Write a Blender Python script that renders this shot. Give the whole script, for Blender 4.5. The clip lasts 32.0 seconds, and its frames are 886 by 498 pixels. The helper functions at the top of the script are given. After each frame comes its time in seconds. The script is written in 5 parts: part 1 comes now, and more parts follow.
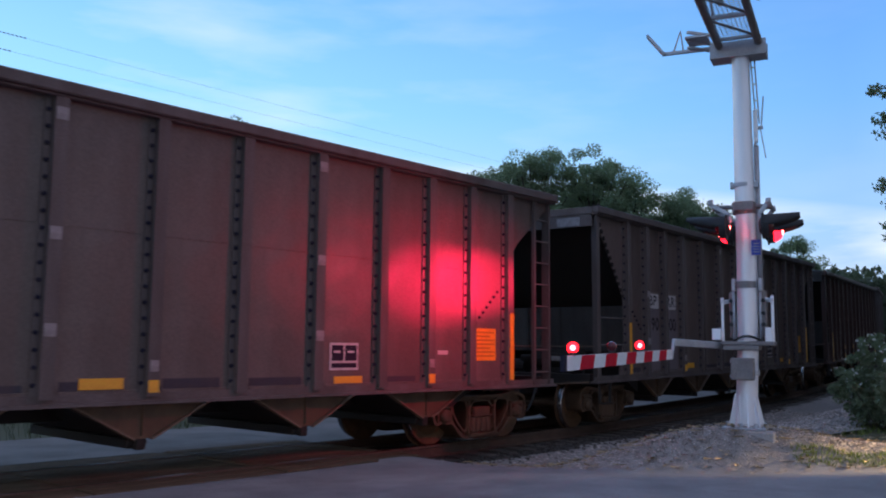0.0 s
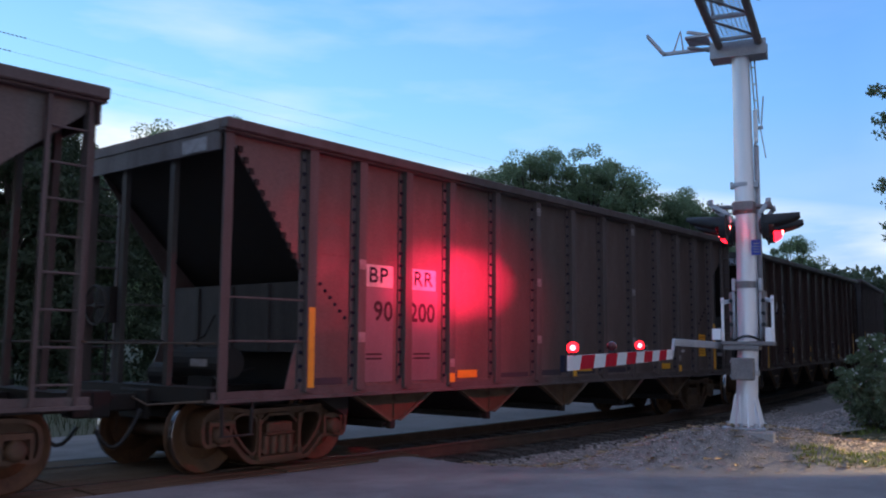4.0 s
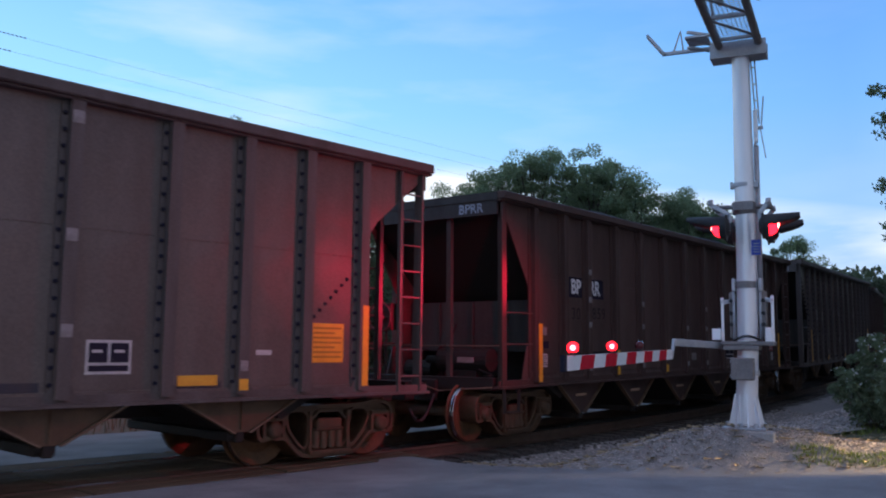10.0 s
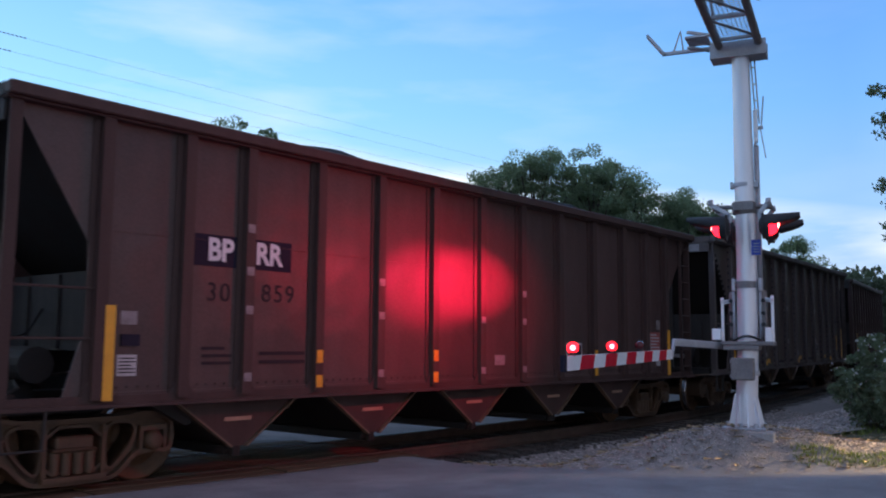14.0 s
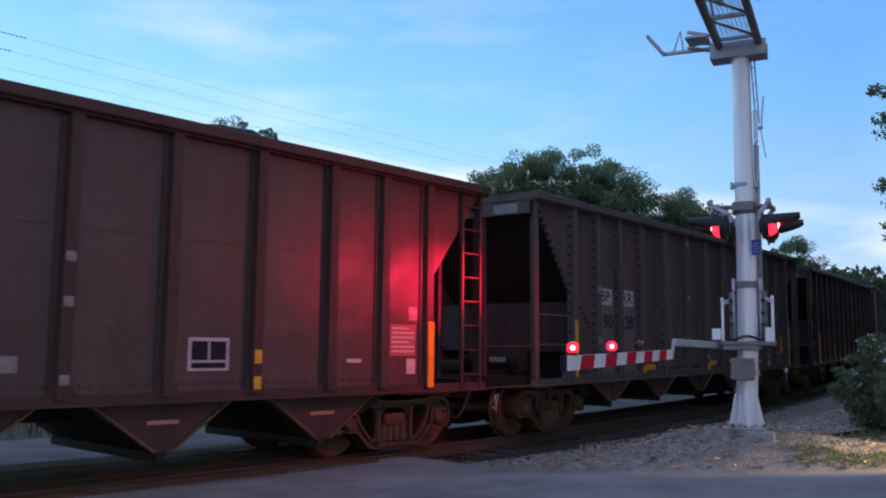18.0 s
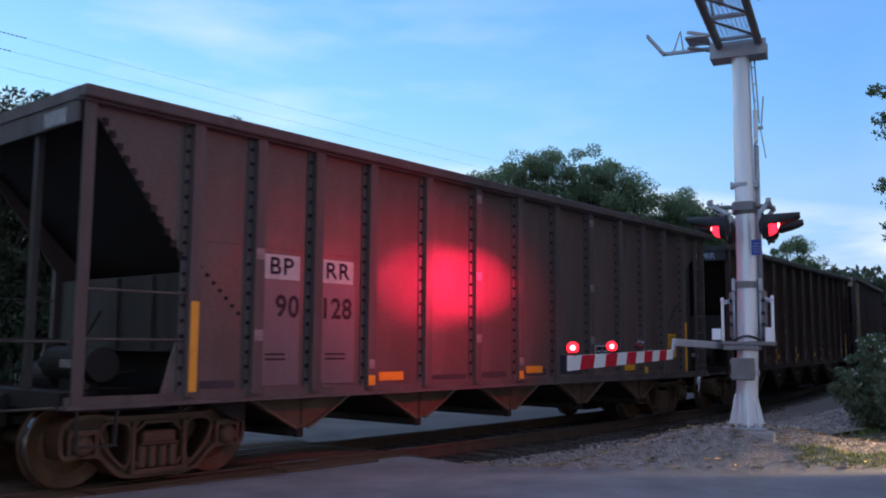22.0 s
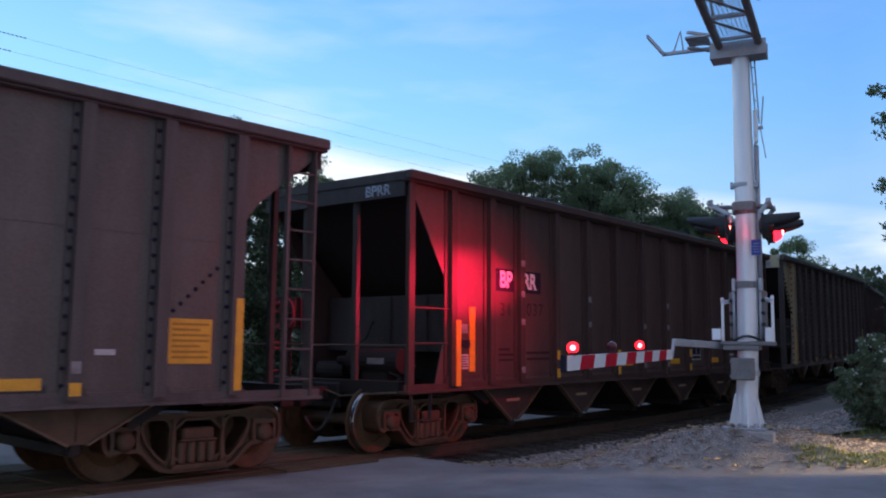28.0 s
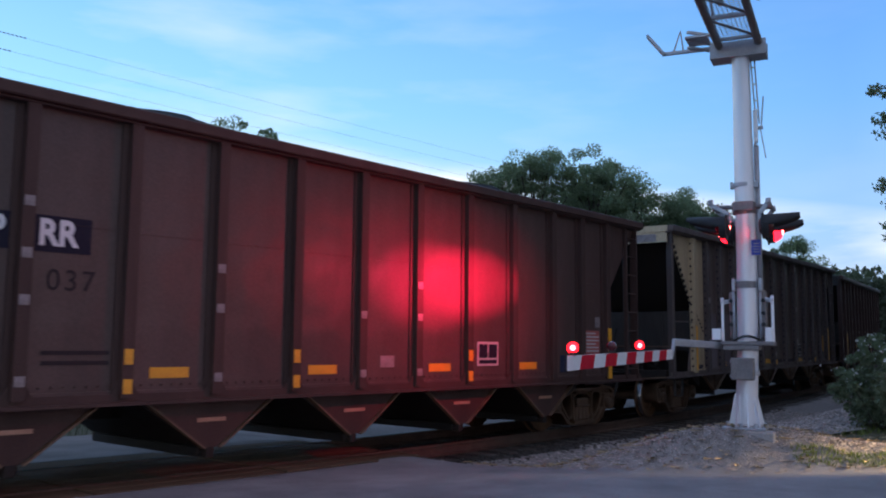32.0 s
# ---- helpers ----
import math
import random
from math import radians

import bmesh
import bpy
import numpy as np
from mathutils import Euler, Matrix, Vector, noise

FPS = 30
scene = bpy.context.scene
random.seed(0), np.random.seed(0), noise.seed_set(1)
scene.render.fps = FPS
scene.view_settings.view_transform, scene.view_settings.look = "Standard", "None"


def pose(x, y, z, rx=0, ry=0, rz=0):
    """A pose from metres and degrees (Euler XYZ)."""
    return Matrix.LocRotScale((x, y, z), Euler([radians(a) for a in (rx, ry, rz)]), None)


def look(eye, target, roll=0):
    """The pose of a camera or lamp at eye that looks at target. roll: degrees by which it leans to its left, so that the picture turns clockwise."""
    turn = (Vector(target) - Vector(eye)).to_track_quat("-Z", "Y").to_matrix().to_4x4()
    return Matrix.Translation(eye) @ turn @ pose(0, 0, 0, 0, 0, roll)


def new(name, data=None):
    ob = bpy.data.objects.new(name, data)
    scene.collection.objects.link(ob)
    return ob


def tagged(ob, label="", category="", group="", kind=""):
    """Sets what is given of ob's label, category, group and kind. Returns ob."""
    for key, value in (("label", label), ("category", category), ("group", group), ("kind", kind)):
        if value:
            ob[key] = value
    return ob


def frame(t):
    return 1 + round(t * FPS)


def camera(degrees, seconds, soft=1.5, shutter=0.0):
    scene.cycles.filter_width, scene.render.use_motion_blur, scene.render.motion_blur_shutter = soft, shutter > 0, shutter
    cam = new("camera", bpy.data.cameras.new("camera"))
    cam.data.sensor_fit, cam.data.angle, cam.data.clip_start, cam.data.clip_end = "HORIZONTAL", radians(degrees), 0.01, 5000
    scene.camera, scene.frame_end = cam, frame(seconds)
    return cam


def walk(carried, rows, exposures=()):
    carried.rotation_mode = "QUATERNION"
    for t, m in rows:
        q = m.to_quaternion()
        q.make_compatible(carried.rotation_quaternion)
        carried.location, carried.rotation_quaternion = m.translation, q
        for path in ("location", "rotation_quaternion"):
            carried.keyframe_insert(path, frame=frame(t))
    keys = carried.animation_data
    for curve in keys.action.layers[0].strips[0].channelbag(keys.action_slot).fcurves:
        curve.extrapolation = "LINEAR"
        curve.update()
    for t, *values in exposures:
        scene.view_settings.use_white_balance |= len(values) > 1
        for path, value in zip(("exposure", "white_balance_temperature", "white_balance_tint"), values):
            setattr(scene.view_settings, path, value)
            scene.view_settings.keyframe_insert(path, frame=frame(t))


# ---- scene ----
# ---------- camera ----------
EYE = Vector((0.0, -10.10, 1.484))
YAW, PITCH = radians(46.516), radians(6.515)
AHEAD = Vector((math.sin(YAW) * math.cos(PITCH), math.cos(YAW) * math.cos(PITCH), math.sin(PITCH)))
STILL = look(EYE, EYE + AHEAD, 0.695)
cam = camera(53.27, 32.0, soft=2.0, shutter=0.5)
walk(cam, [(0.0, STILL), (32.0, STILL)], exposures=[(0.0, 0.0), (32.0, 0.0)])

# ---------- world and lights ----------
world = bpy.data.worlds.new("dusk_sky")
scene.world = world
world.use_nodes = True


def build_sky():
    nt = world.node_tree
    nt.nodes.clear()
    N, L = nt.nodes.new, nt.links.new
    out, bg = N("ShaderNodeOutputWorld"), N("ShaderNodeBackground")
    sky = N("ShaderNodeTexSky")
    sky.sky_type, sky.sun_disc = "NISHITA", False
    sky.sun_elevation, sky.sun_rotation = radians(4), radians(-5)
    sky_gain = N("ShaderNodeMixRGB")
    sky_gain.blend_type, sky_gain.inputs[0].default_value = "MULTIPLY", 1.0
    sky_gain.inputs[2].default_value = (0.10, 0.12, 0.14, 1)
    L(sky.outputs[0], sky_gain.inputs[1])
    tc = N("ShaderNodeTexCoord")
    sep = N("ShaderNodeSeparateXYZ")
    L(tc.outputs["Generated"], sep.inputs[0])
    ramp = N("ShaderNodeValToRGB")
    r = ramp.color_ramp
    r.elements[0].position, r.elements[0].color = 0.0, (0.70, 0.81, 0.97, 1)
    r.elements[1].position, r.elements[1].color = 0.75, (0.34, 0.43, 0.66, 1)
    for pos, col in ((0.13, (0.47, 0.73, 1.0, 1)), (0.26, (0.265, 0.585, 1.02, 1)), (0.40, (0.165, 0.435, 0.95, 1))):
        el = r.elements.new(pos)
        el.color = col
    L(sep.outputs[2], ramp.inputs[0])
    # brighter towards the sunset, over the far end of the road
    dot = N("ShaderNodeVectorMath")
    dot.operation = "DOT_PRODUCT"
    dot.inputs[1].default_value = (0.0, 1.0, 0.05)
    L(tc.outputs["Generated"], dot.inputs[0])
    turned = N("ShaderNodeMapRange")
    turned.inputs[1].default_value, turned.inputs[2].default_value = -1.0, 1.0
    L(dot.outputs["Value"], turned.inputs[0])
    glow = N("ShaderNodeValToRGB")
    g = glow.color_ramp
    g.elements[0].position, g.elements[0].color = 0.0, (0.86, 0.82, 0.83, 1)
    g.elements[1].position, g.elements[1].color = 1.0, (1.42, 1.36, 1.22, 1)
    for pos, col in ((0.50, (1.02, 1.0, 1.0, 1)), (0.66, (0.76, 0.83, 0.98, 1)), (0.84, (1.07, 1.10, 1.08, 1))):
        el = g.elements.new(pos)
        el.color = col
    L(turned.outputs[0], glow.inputs[0])
    lit = N("ShaderNodeMixRGB")
    lit.blend_type, lit.inputs[0].default_value = "MULTIPLY", 1.0
    L(ramp.outputs[0], lit.inputs[1])
    L(glow.outputs[0], lit.inputs[2])
    # pinkish dusk away from the sunset
    away = N("ShaderNodeMapRange")
    away.inputs[1].default_value, away.inputs[2].default_value = 0.1, -0.8
    L(dot.outputs["Value"], away.inputs[0])
    dusk = N("ShaderNodeMixRGB")
    dusk.blend_type, dusk.inputs[2].default_value = "MULTIPLY", (1.45, 1.0, 0.84, 1)
    L(away.outputs[0], dusk.inputs[0])
    L(lit.outputs[0], dusk.inputs[1])
    both = N("ShaderNodeMixRGB")
    both.inputs[0].default_value = 0.88
    L(sky_gain.outputs[0], both.inputs[1])
    L(dusk.outputs[0], both.inputs[2])
    # thin cloud
    mp = N("ShaderNodeMapping")
    mp.inputs["Scale"].default_value = (1.6, 1.6, 7.0)
    mp.inputs["Location"].default_value = (0.3, 0.1, 0.45)
    L(tc.outputs["Generated"], mp.inputs[0])
    nz = N("ShaderNodeTexNoise")
    nz.inputs["Scale"].default_value, nz.inputs["Detail"].default_value, nz.inputs["Roughness"].default_value = 2.4, 6.0, 0.5
    L(mp.outputs[0], nz.inputs["Vector"])
    cr = N("ShaderNodeMapRange")
    cr.inputs[1].default_value, cr.inputs[2].default_value = 0.48, 0.74
    cr.inputs[3].default_value, cr.inputs[4].default_value = 0.0, 0.75
    L(nz.outputs[0], cr.inputs[0])
    low = N("ShaderNodeMapRange")
    low.inputs[1].default_value, low.inputs[2].default_value = 0.05, 0.55
    low.inputs[3].default_value, low.inputs[4].default_value = 1.0, 0.25
    L(sep.outputs[2], low.inputs[0])
    # the wisps thin out away from the sunset
    thin = N("ShaderNodeMapRange")
    thin.inputs[1].default_value, thin.inputs[2].default_value = 0.45, 0.92
    thin.inputs[3].default_value, thin.inputs[4].default_value = 0.12, 1.0
    L(dot.outputs["Value"], thin.inputs[0])
    veil = N("ShaderNodeMath")
    veil.operation = "MULTIPLY"
    L(cr.outputs[0], veil.inputs[0])
    L(low.outputs[0], veil.inputs[1])
    amt = N("ShaderNodeMath")
    amt.operation = "MULTIPLY"
    L(veil.outputs[0], amt.inputs[0])
    L(thin.outputs[0], amt.inputs[1])
    # pale cloud bank low over the horizon
    bank = N("ShaderNodeMapRange")
    bank.inputs[1].default_value, bank.inputs[2].default_value = 0.076, 0.100
    bank.inputs[3].default_value, bank.inputs[4].default_value = 1.0, 0.0
    # its top climbs towards the sunset
    climb = N("ShaderNodeMath")
    climb.operation = "MULTIPLY_ADD"
    climb.inputs[1].default_value = -0.17
    L(dot.outputs["Value"], climb.inputs[0])
    L(sep.outputs[2], climb.inputs[2])
    L(climb.outputs[0], bank.inputs[0])
    tuft = N("ShaderNodeMapRange")
    tuft.inputs[1].default_value, tuft.inputs[2].default_value = 0.34, 0.56
    tuft.inputs[3].default_value, tuft.inputs[4].default_value = 0.0, 0.95
    L(nz.outputs[0], tuft.inputs[0])
    low_cloud = N("ShaderNodeMath")
    low_cloud.operation = "MULTIPLY"
    L(bank.outputs[0], low_cloud.inputs[0])
    L(tuft.outputs[0], low_cloud.inputs[1])
    most = N("ShaderNodeMath")
    most.operation = "MAXIMUM"
    L(amt.outputs[0], most.inputs[0])
    L(low_cloud.outputs[0], most.inputs[1])
    cloud = N("ShaderNodeMixRGB")
    cloud.inputs[2].default_value = (0.92, 0.95, 1.0, 1)
    L(most.outputs[0], cloud.inputs[0])
    L(both.outputs[0], cloud.inputs[1])
    L(cloud.outputs[0], bg.inputs[0])
    bg.inputs[1].default_value = 1.18
    L(bg.outputs[0], out.inputs[0])


build_sky()


def lamp(name, kind, m, energy, color, wide=1.0, **more):
    data = bpy.data.lights.new(name, kind)
    data.energy, data.color = energy, color
    for key, value in more.items():
        if key == "angle":
            data.angle = value
        elif key == "spot":
            data.spot_size, data.spot_blend = value
        elif key == "radius":
            data.shadow_soft_size = value
    ob = new(name, data)
    ob.matrix_world = m @ Matrix.Diagonal((wide, 1, 1, 1))
    return ob


lamp("sun", "SUN", look((0, 60, 8), (0, 0, 0)), 0.25, (1.0, 0.86, 0.74), angle=radians(12))

# ---------- the line of the track ----------
BEND, RISE = 0.0055, 0.0007


def rail_point(s, y=0.0, z=0.0):
    """The point s metres along the track, y to its far side and z over the rail head."""
    x = s * (1 - BEND * BEND * s * s / 6)
    slope = BEND * x
    n = math.hypot(1, slope)
    lift = 0.5 * RISE * x * x if x > 0 else 0.0
    return Vector((x - slope / n * y, 0.5 * BEND * x * x + y / n, z + lift))


SPEED = (1.90228, 0.10481, 0.05184, -0.32372, 0.38069)


def travel(t):
    """Metres that the train has run by t seconds, counted from the middle of the clip."""
    u = t / 32 - 0.5
    return 32 * (SPEED[0] * u + SPEED[1] * u**2 + SPEED[2] * u**3 + SPEED[3] * u**4 + SPEED[4] * u**5)


# ---------- materials ----------
def mat(name, color, rough=0.6, metal=0.0, dirt=None, dirt_amount=0.5, scale=3.0, bump=0.15, fine=60.0, streak=False, spread=0.0, island=False, shine=0.5, dent=0.0):
    """A surface with grain, a coarse layer of dirt or wear in a second colour, and fine relief."""
    m = bpy.data.materials.new(name)
    m.use_nodes = True
    nt = m.node_tree
    N, L = nt.nodes.new, nt.links.new
    b = nt.nodes["Principled BSDF"]
    b.inputs["Metallic"].default_value = metal
    b.inputs["Specular IOR Level"].default_value = shine
    tc = N("ShaderNodeTexCoord")
    mp = N("ShaderNodeMapping")
    mp.inputs["Scale"].default_value = (1, 1, 0.22) if streak else (1, 1, 1)
    L(tc.outputs["Object"], mp.inputs[0])
    big = N("ShaderNodeTexNoise")
    big.inputs["Scale"].default_value, big.inputs["Detail"].default_value, big.inputs["Roughness"].default_value = scale, 8.0, 0.62
    L(mp.outputs[0], big.inputs["Vector"])
    small = N("ShaderNodeTexNoise")
    small.inputs["Scale"].default_value, small.inputs["Detail"].default_value = fine, 5.0
    L(tc.outputs["Object"], small.inputs["Vector"])
    edge = N("ShaderNodeMapRange")
    edge.inputs[1].default_value, edge.inputs[2].default_value = 0.38, 0.68
    edge.inputs[4].default_value = dirt_amount
    L(big.outputs[0], edge.inputs[0])
    mix = N("ShaderNodeMixRGB")
    mix.inputs[1].default_value = (*color, 1)
    mix.inputs[2].default_value = (*(dirt or [c * 0.55 for c in color]), 1)
    L(edge.outputs[0], mix.inputs[0])
    grain = N("ShaderNodeMixRGB")
    grain.blend_type, grain.inputs[0].default_value = "OVERLAY", 0.35
    L(mix.outputs[0], grain.inputs[1])
    L(small.outputs[0], grain.inputs[2])
    last = grain
    if spread:
        who = N("ShaderNodeNewGeometry") if island else N("ShaderNodeObjectInfo")
        vary = N("ShaderNodeMapRange")
        vary.inputs[3].default_value, vary.inputs[4].default_value = 1 - spread, 1 + spread
        L(who.outputs["Random Per Island" if island else "Random"], vary.inputs[0])
        tint = N("ShaderNodeMixRGB")
        tint.blend_type, tint.inputs[0].default_value = "MULTIPLY", 1.0
        L(grain.outputs[0], tint.inputs[1])
        L(vary.outputs[0], tint.inputs[2])
        last = tint
    L(last.outputs[0], b.inputs["Base Color"])
    ro = N("ShaderNodeMapRange")
    ro.inputs[3].default_value, ro.inputs[4].default_value = max(0.05, rough - 0.14), min(1.0, rough + 0.14)
    L(big.outputs[0], ro.inputs[0])
    L(ro.outputs[0], b.inputs["Roughness"])
    if bump:
        bp = N("ShaderNodeBump")
        bp.inputs["Strength"].default_value, bp.inputs["Distance"].default_value = bump, 0.02
        L(small.outputs[0], bp.inputs["Height"])
        L(bp.outputs[0], b.inputs["Normal"])
        if dent:
            # sheet metal that bulges and buckles a little
            wave = N("ShaderNodeTexNoise")
            wave.inputs["Scale"].default_value, wave.inputs["Detail"].default_value = 1.7, 1.5
            buckle = N("ShaderNodeBump")
            buckle.inputs["Strength"].default_value, buckle.inputs["Distance"].default_value = 1.0, dent
            L(tc.outputs["Object"], wave.inputs["Vector"])
            L(wave.outputs[0], buckle.inputs["Height"])
            L(buckle.outputs[0], bp.inputs["Normal"])
    return m


def glowing(name, color, strength):
    m = bpy.data.materials.new(name)
    m.use_nodes = True
    b = m.node_tree.nodes["Principled BSDF"]
    b.inputs["Base Color"].default_value = (*[c * 0.4 for c in color], 1)
    b.inputs["Emission Color"].default_value = (*color, 1)
    b.inputs["Emission Strength"].default_value = strength
    return m


M = {
    "steel_grey": mat("grey_painted_steel", (0.138, 0.101, 0.093), 0.40, 0.0, (0.085, 0.060, 0.052), 0.8, 1.1, 0.05, 40, streak=True, spread=0.12, shine=0.34, dent=0.03),
    "steel_red": mat("oxide_red_painted_steel", (0.108, 0.064, 0.058), 0.40, 0.0, (0.064, 0.042, 0.038), 0.8, 1.1, 0.05, 40, streak=True, spread=0.12, shine=0.34, dent=0.03),
    "steel_tan": mat("faded_tan_painted_steel", (0.56, 0.44, 0.28), 0.55, 0.0, (0.24, 0.16, 0.10), 0.6, 2.0, 0.10, 40, streak=True),
    "rib_grey": mat("grey_rib_steel", (0.135, 0.108, 0.104), 0.6, 0.0, (0.078, 0.058, 0.052), 0.7, 2.5, 0.12, 50, streak=True, spread=0.08, shine=0.14),
    "rib_red": mat("dark_red_rib_steel", (0.090, 0.054, 0.048), 0.5, 0.0, (0.058, 0.036, 0.032), 0.7, 2.5, 0.12, 50, streak=True, spread=0.08, shine=0.14),
    # black for soot, and for shade painted into car ends and hopper recesses
    "black_steel": mat("sooty_shaded_black_steel", (0.026, 0.022, 0.021), 0.7, 0.0, (0.042, 0.030, 0.024), 0.5, 3.0, 0.2, 60, shine=0.2),
    # lighter brown: warm light on hopper edges and end steps is painted in
    "flange": mat("warm_lit_brown_flange", (0.19, 0.125, 0.085), 0.6, 0.0, (0.10, 0.06, 0.04), 0.7, 4.0, 0.2, 50, shine=0.25),
    "end_grey": mat("dull_grey_end_steel", (0.072, 0.062, 0.058), 0.65, 0.0, (0.036, 0.030, 0.028), 0.8, 1.6, 0.2, 50, streak=True, shine=0.2),
    "rust": mat("dusty_rusted_cast_steel", (0.120, 0.066, 0.035), 0.66, 0.0, (0.048, 0.029, 0.019), 0.7, 4.0, 0.3, 70),
    "wheel": mat("bronze_brown_wheel_steel", (0.135, 0.070, 0.034), 0.55, 0.0, (0.055, 0.031, 0.020), 0.7, 5.0, 0.15, 60, shine=0.25),
    "old_paint": mat("dark_old_paint", (0.055, 0.048, 0.062), 0.6, 0.0, (0.085, 0.062, 0.06), 0.6, 6.0, 0.0, shine=0.14),
    # darker copy of the leaf material, with the gloom under trees in its colour
    "leaf_shaded": mat("shaded_leaves", (0.075, 0.10, 0.058), 0.7, 0.0, (0.045, 0.065, 0.036), 0.6, 0.8, 0.0, spread=0.4, island=True),
    # dark from oil, and from the shade under the train put into the colour
    "track_stone": mat("oily_shaded_track_stone", (0.085, 0.070, 0.060), 0.85, 0.0, (0.045, 0.037, 0.032), 0.8, 7.0, 0.8, 35, spread=0.3, island=True),
    "tread": mat("worn_bright_steel", (0.50, 0.49, 0.50), 0.20, 1.0, (0.08, 0.075, 0.075), 0.4, 6.0, 0.05, 90),
    "rail_side": mat("rusty_rail_steel", (0.13, 0.075, 0.05), 0.7, 0.0, (0.07, 0.045, 0.035), 0.6, 5.0, 0.2, 70),
    "coal": mat("broken_coal", (0.016, 0.016, 0.017), 0.85, 0.0, (0.03, 0.03, 0.032), 0.5, 7.0, 0.8, 25, shine=0.15),
    "white": mat("white_stencil_paint", (0.58, 0.54, 0.54), 0.6, 0.0, (0.36, 0.31, 0.30), 0.6, 6.0, 0.0),
    "blue_black": mat("blue_black_stencil_paint", (0.018, 0.016, 0.032), 0.6, 0.0, (0.035, 0.028, 0.04), 0.5, 5.0, 0.0, shine=0.12),
    "grey_letter": mat("faded_dark_stencil_paint", (0.030, 0.022, 0.026), 0.6, 0.0, (0.06, 0.042, 0.044), 0.5, 5.0, 0.0, shine=0.15),
    "orange": mat("orange_yellow_reflective_tape", (0.86, 0.40, 0.03), 0.4, 0.0, (0.6, 0.26, 0.03), 0.5, 6.0, 0.0),
    "aluminium": mat("brushed_aluminium", (0.84, 0.83, 0.85), 0.34, 0.30, (0.72, 0.71, 0.74), 0.5, 2.0, 0.03, 90, streak=True),
    "galvanised": mat("galvanised_steel", (0.50, 0.51, 0.54), 0.5, 0.4, (0.36, 0.37, 0.39), 0.5, 6.0, 0.06, 60),
    "black_paint": mat("flat_black_paint", (0.02, 0.02, 0.022), 0.6, 0.0, (0.035, 0.035, 0.04), 0.4, 8.0, 0.05),
    "arm_white": mat("white_reflective_sheeting", (0.78, 0.79, 0.80), 0.45, 0.0, (0.66, 0.66, 0.66), 0.4, 5.0, 0.0),
    "arm_red": mat("red_reflective_sheeting", (0.55, 0.015, 0.035), 0.6, 0.0, (0.42, 0.012, 0.03), 0.4, 5.0, 0.0, shine=0.1),
    "blue_sign": mat("blue_sign_sheeting", (0.02, 0.06, 0.42), 0.45, 0.0, (0.02, 0.05, 0.3), 0.4, 5.0, 0.0),
    "concrete": mat("weathered_concrete", (0.42, 0.38, 0.36), 0.9, 0.0, (0.2, 0.18, 0.17), 0.6, 5.0, 0.4, 50),
    "asphalt": mat("worn_asphalt", (0.27, 0.262, 0.268), 0.66, 0.0, (0.14, 0.136, 0.14), 0.85, 0.9, 0.5, 55),
    "asphalt_far": mat("pale_dusty_asphalt", (0.25, 0.23, 0.215), 0.9, 0.0, (0.12, 0.112, 0.10), 0.6, 0.8, 0.4, 60, shine=0.1),
    "panel": mat("oily_crossing_timber", (0.145, 0.098, 0.060), 0.8, 0.0, (0.085, 0.058, 0.038), 0.7, 3.0, 0.4, 30, spread=0.15, shine=0.15),
    "ballast": mat("grey_crushed_stone", (0.31, 0.275, 0.255), 0.9, 0.0, (0.18, 0.158, 0.147), 0.8, 9.0, 0.8, 35),
    "stone": mat("loose_crushed_stone", (0.43, 0.37, 0.335), 0.88, 0.0, (0.26, 0.215, 0.195), 0.7, 9.0, 0.3, 60, spread=0.55, island=True),
    "tie": mat("creosoted_timber", (0.07, 0.052, 0.042), 0.85, 0.0, (0.12, 0.10, 0.085), 0.6, 6.0, 0.4, 40, spread=0.3),
    "earth": mat("grassy_earth", (0.075, 0.080, 0.035), 0.95, 0.0, (0.10, 0.082, 0.05), 0.7, 1.2, 0.6, 30),
    "grass": mat("summer_grass", (0.14, 0.20, 0.045), 0.7, 0.0, (0.26, 0.24, 0.08), 0.6, 1.0, 0.0, spread=0.3, island=True),
    "leaf": mat("dark_green_leaves", (0.20, 0.265, 0.165), 0.6, 0.0, (0.10, 0.155, 0.085), 0.6, 0.8, 0.0, spread=0.4, island=True),
    "leaf_bush": mat("roadside_bush_leaves", (0.22, 0.27, 0.17), 0.5, 0.0, (0.12, 0.16, 0.10), 0.6, 1.5, 0.0, spread=0.4, island=True),
    "bark": mat("grey_brown_bark", (0.10, 0.08, 0.065), 0.9, 0.0, (0.05, 0.042, 0.036), 0.7, 5.0, 0.8, 30, streak=True),
    "petal": mat("white_petals", (0.85, 0.84, 0.80), 0.7, 0.0, (0.5, 0.5, 0.45), 0.4, 5.0, 0.0),
    "letter_white": mat("white_letter_paint", (0.78, 0.74, 0.76), 0.6, 0.0, (0.55, 0.5, 0.5), 0.4, 7.0, 0.0),
    "verge": mat("dark_verge_grass", (0.050, 0.075, 0.030), 0.8, 0.0, (0.08, 0.08, 0.04), 0.6, 1.0, 0.0, spread=0.3, island=True),
    "lilac": mat("pale_lilac_patch_paint", (0.17, 0.137, 0.152), 0.5, 0.0, (0.13, 0.098, 0.10), 0.7, 2.0, 0.05, streak=True),
    "scuffed": mat("scuffed_bare_patch", (0.30, 0.26, 0.26), 0.55, 0.0, (0.15, 0.12, 0.12), 0.7, 9.0, 0.0),
    "faded_orange": mat("faded_orange_tape", (0.50, 0.30, 0.20), 0.5, 0.0, (0.34, 0.2, 0.14), 0.6, 9.0, 0.0),
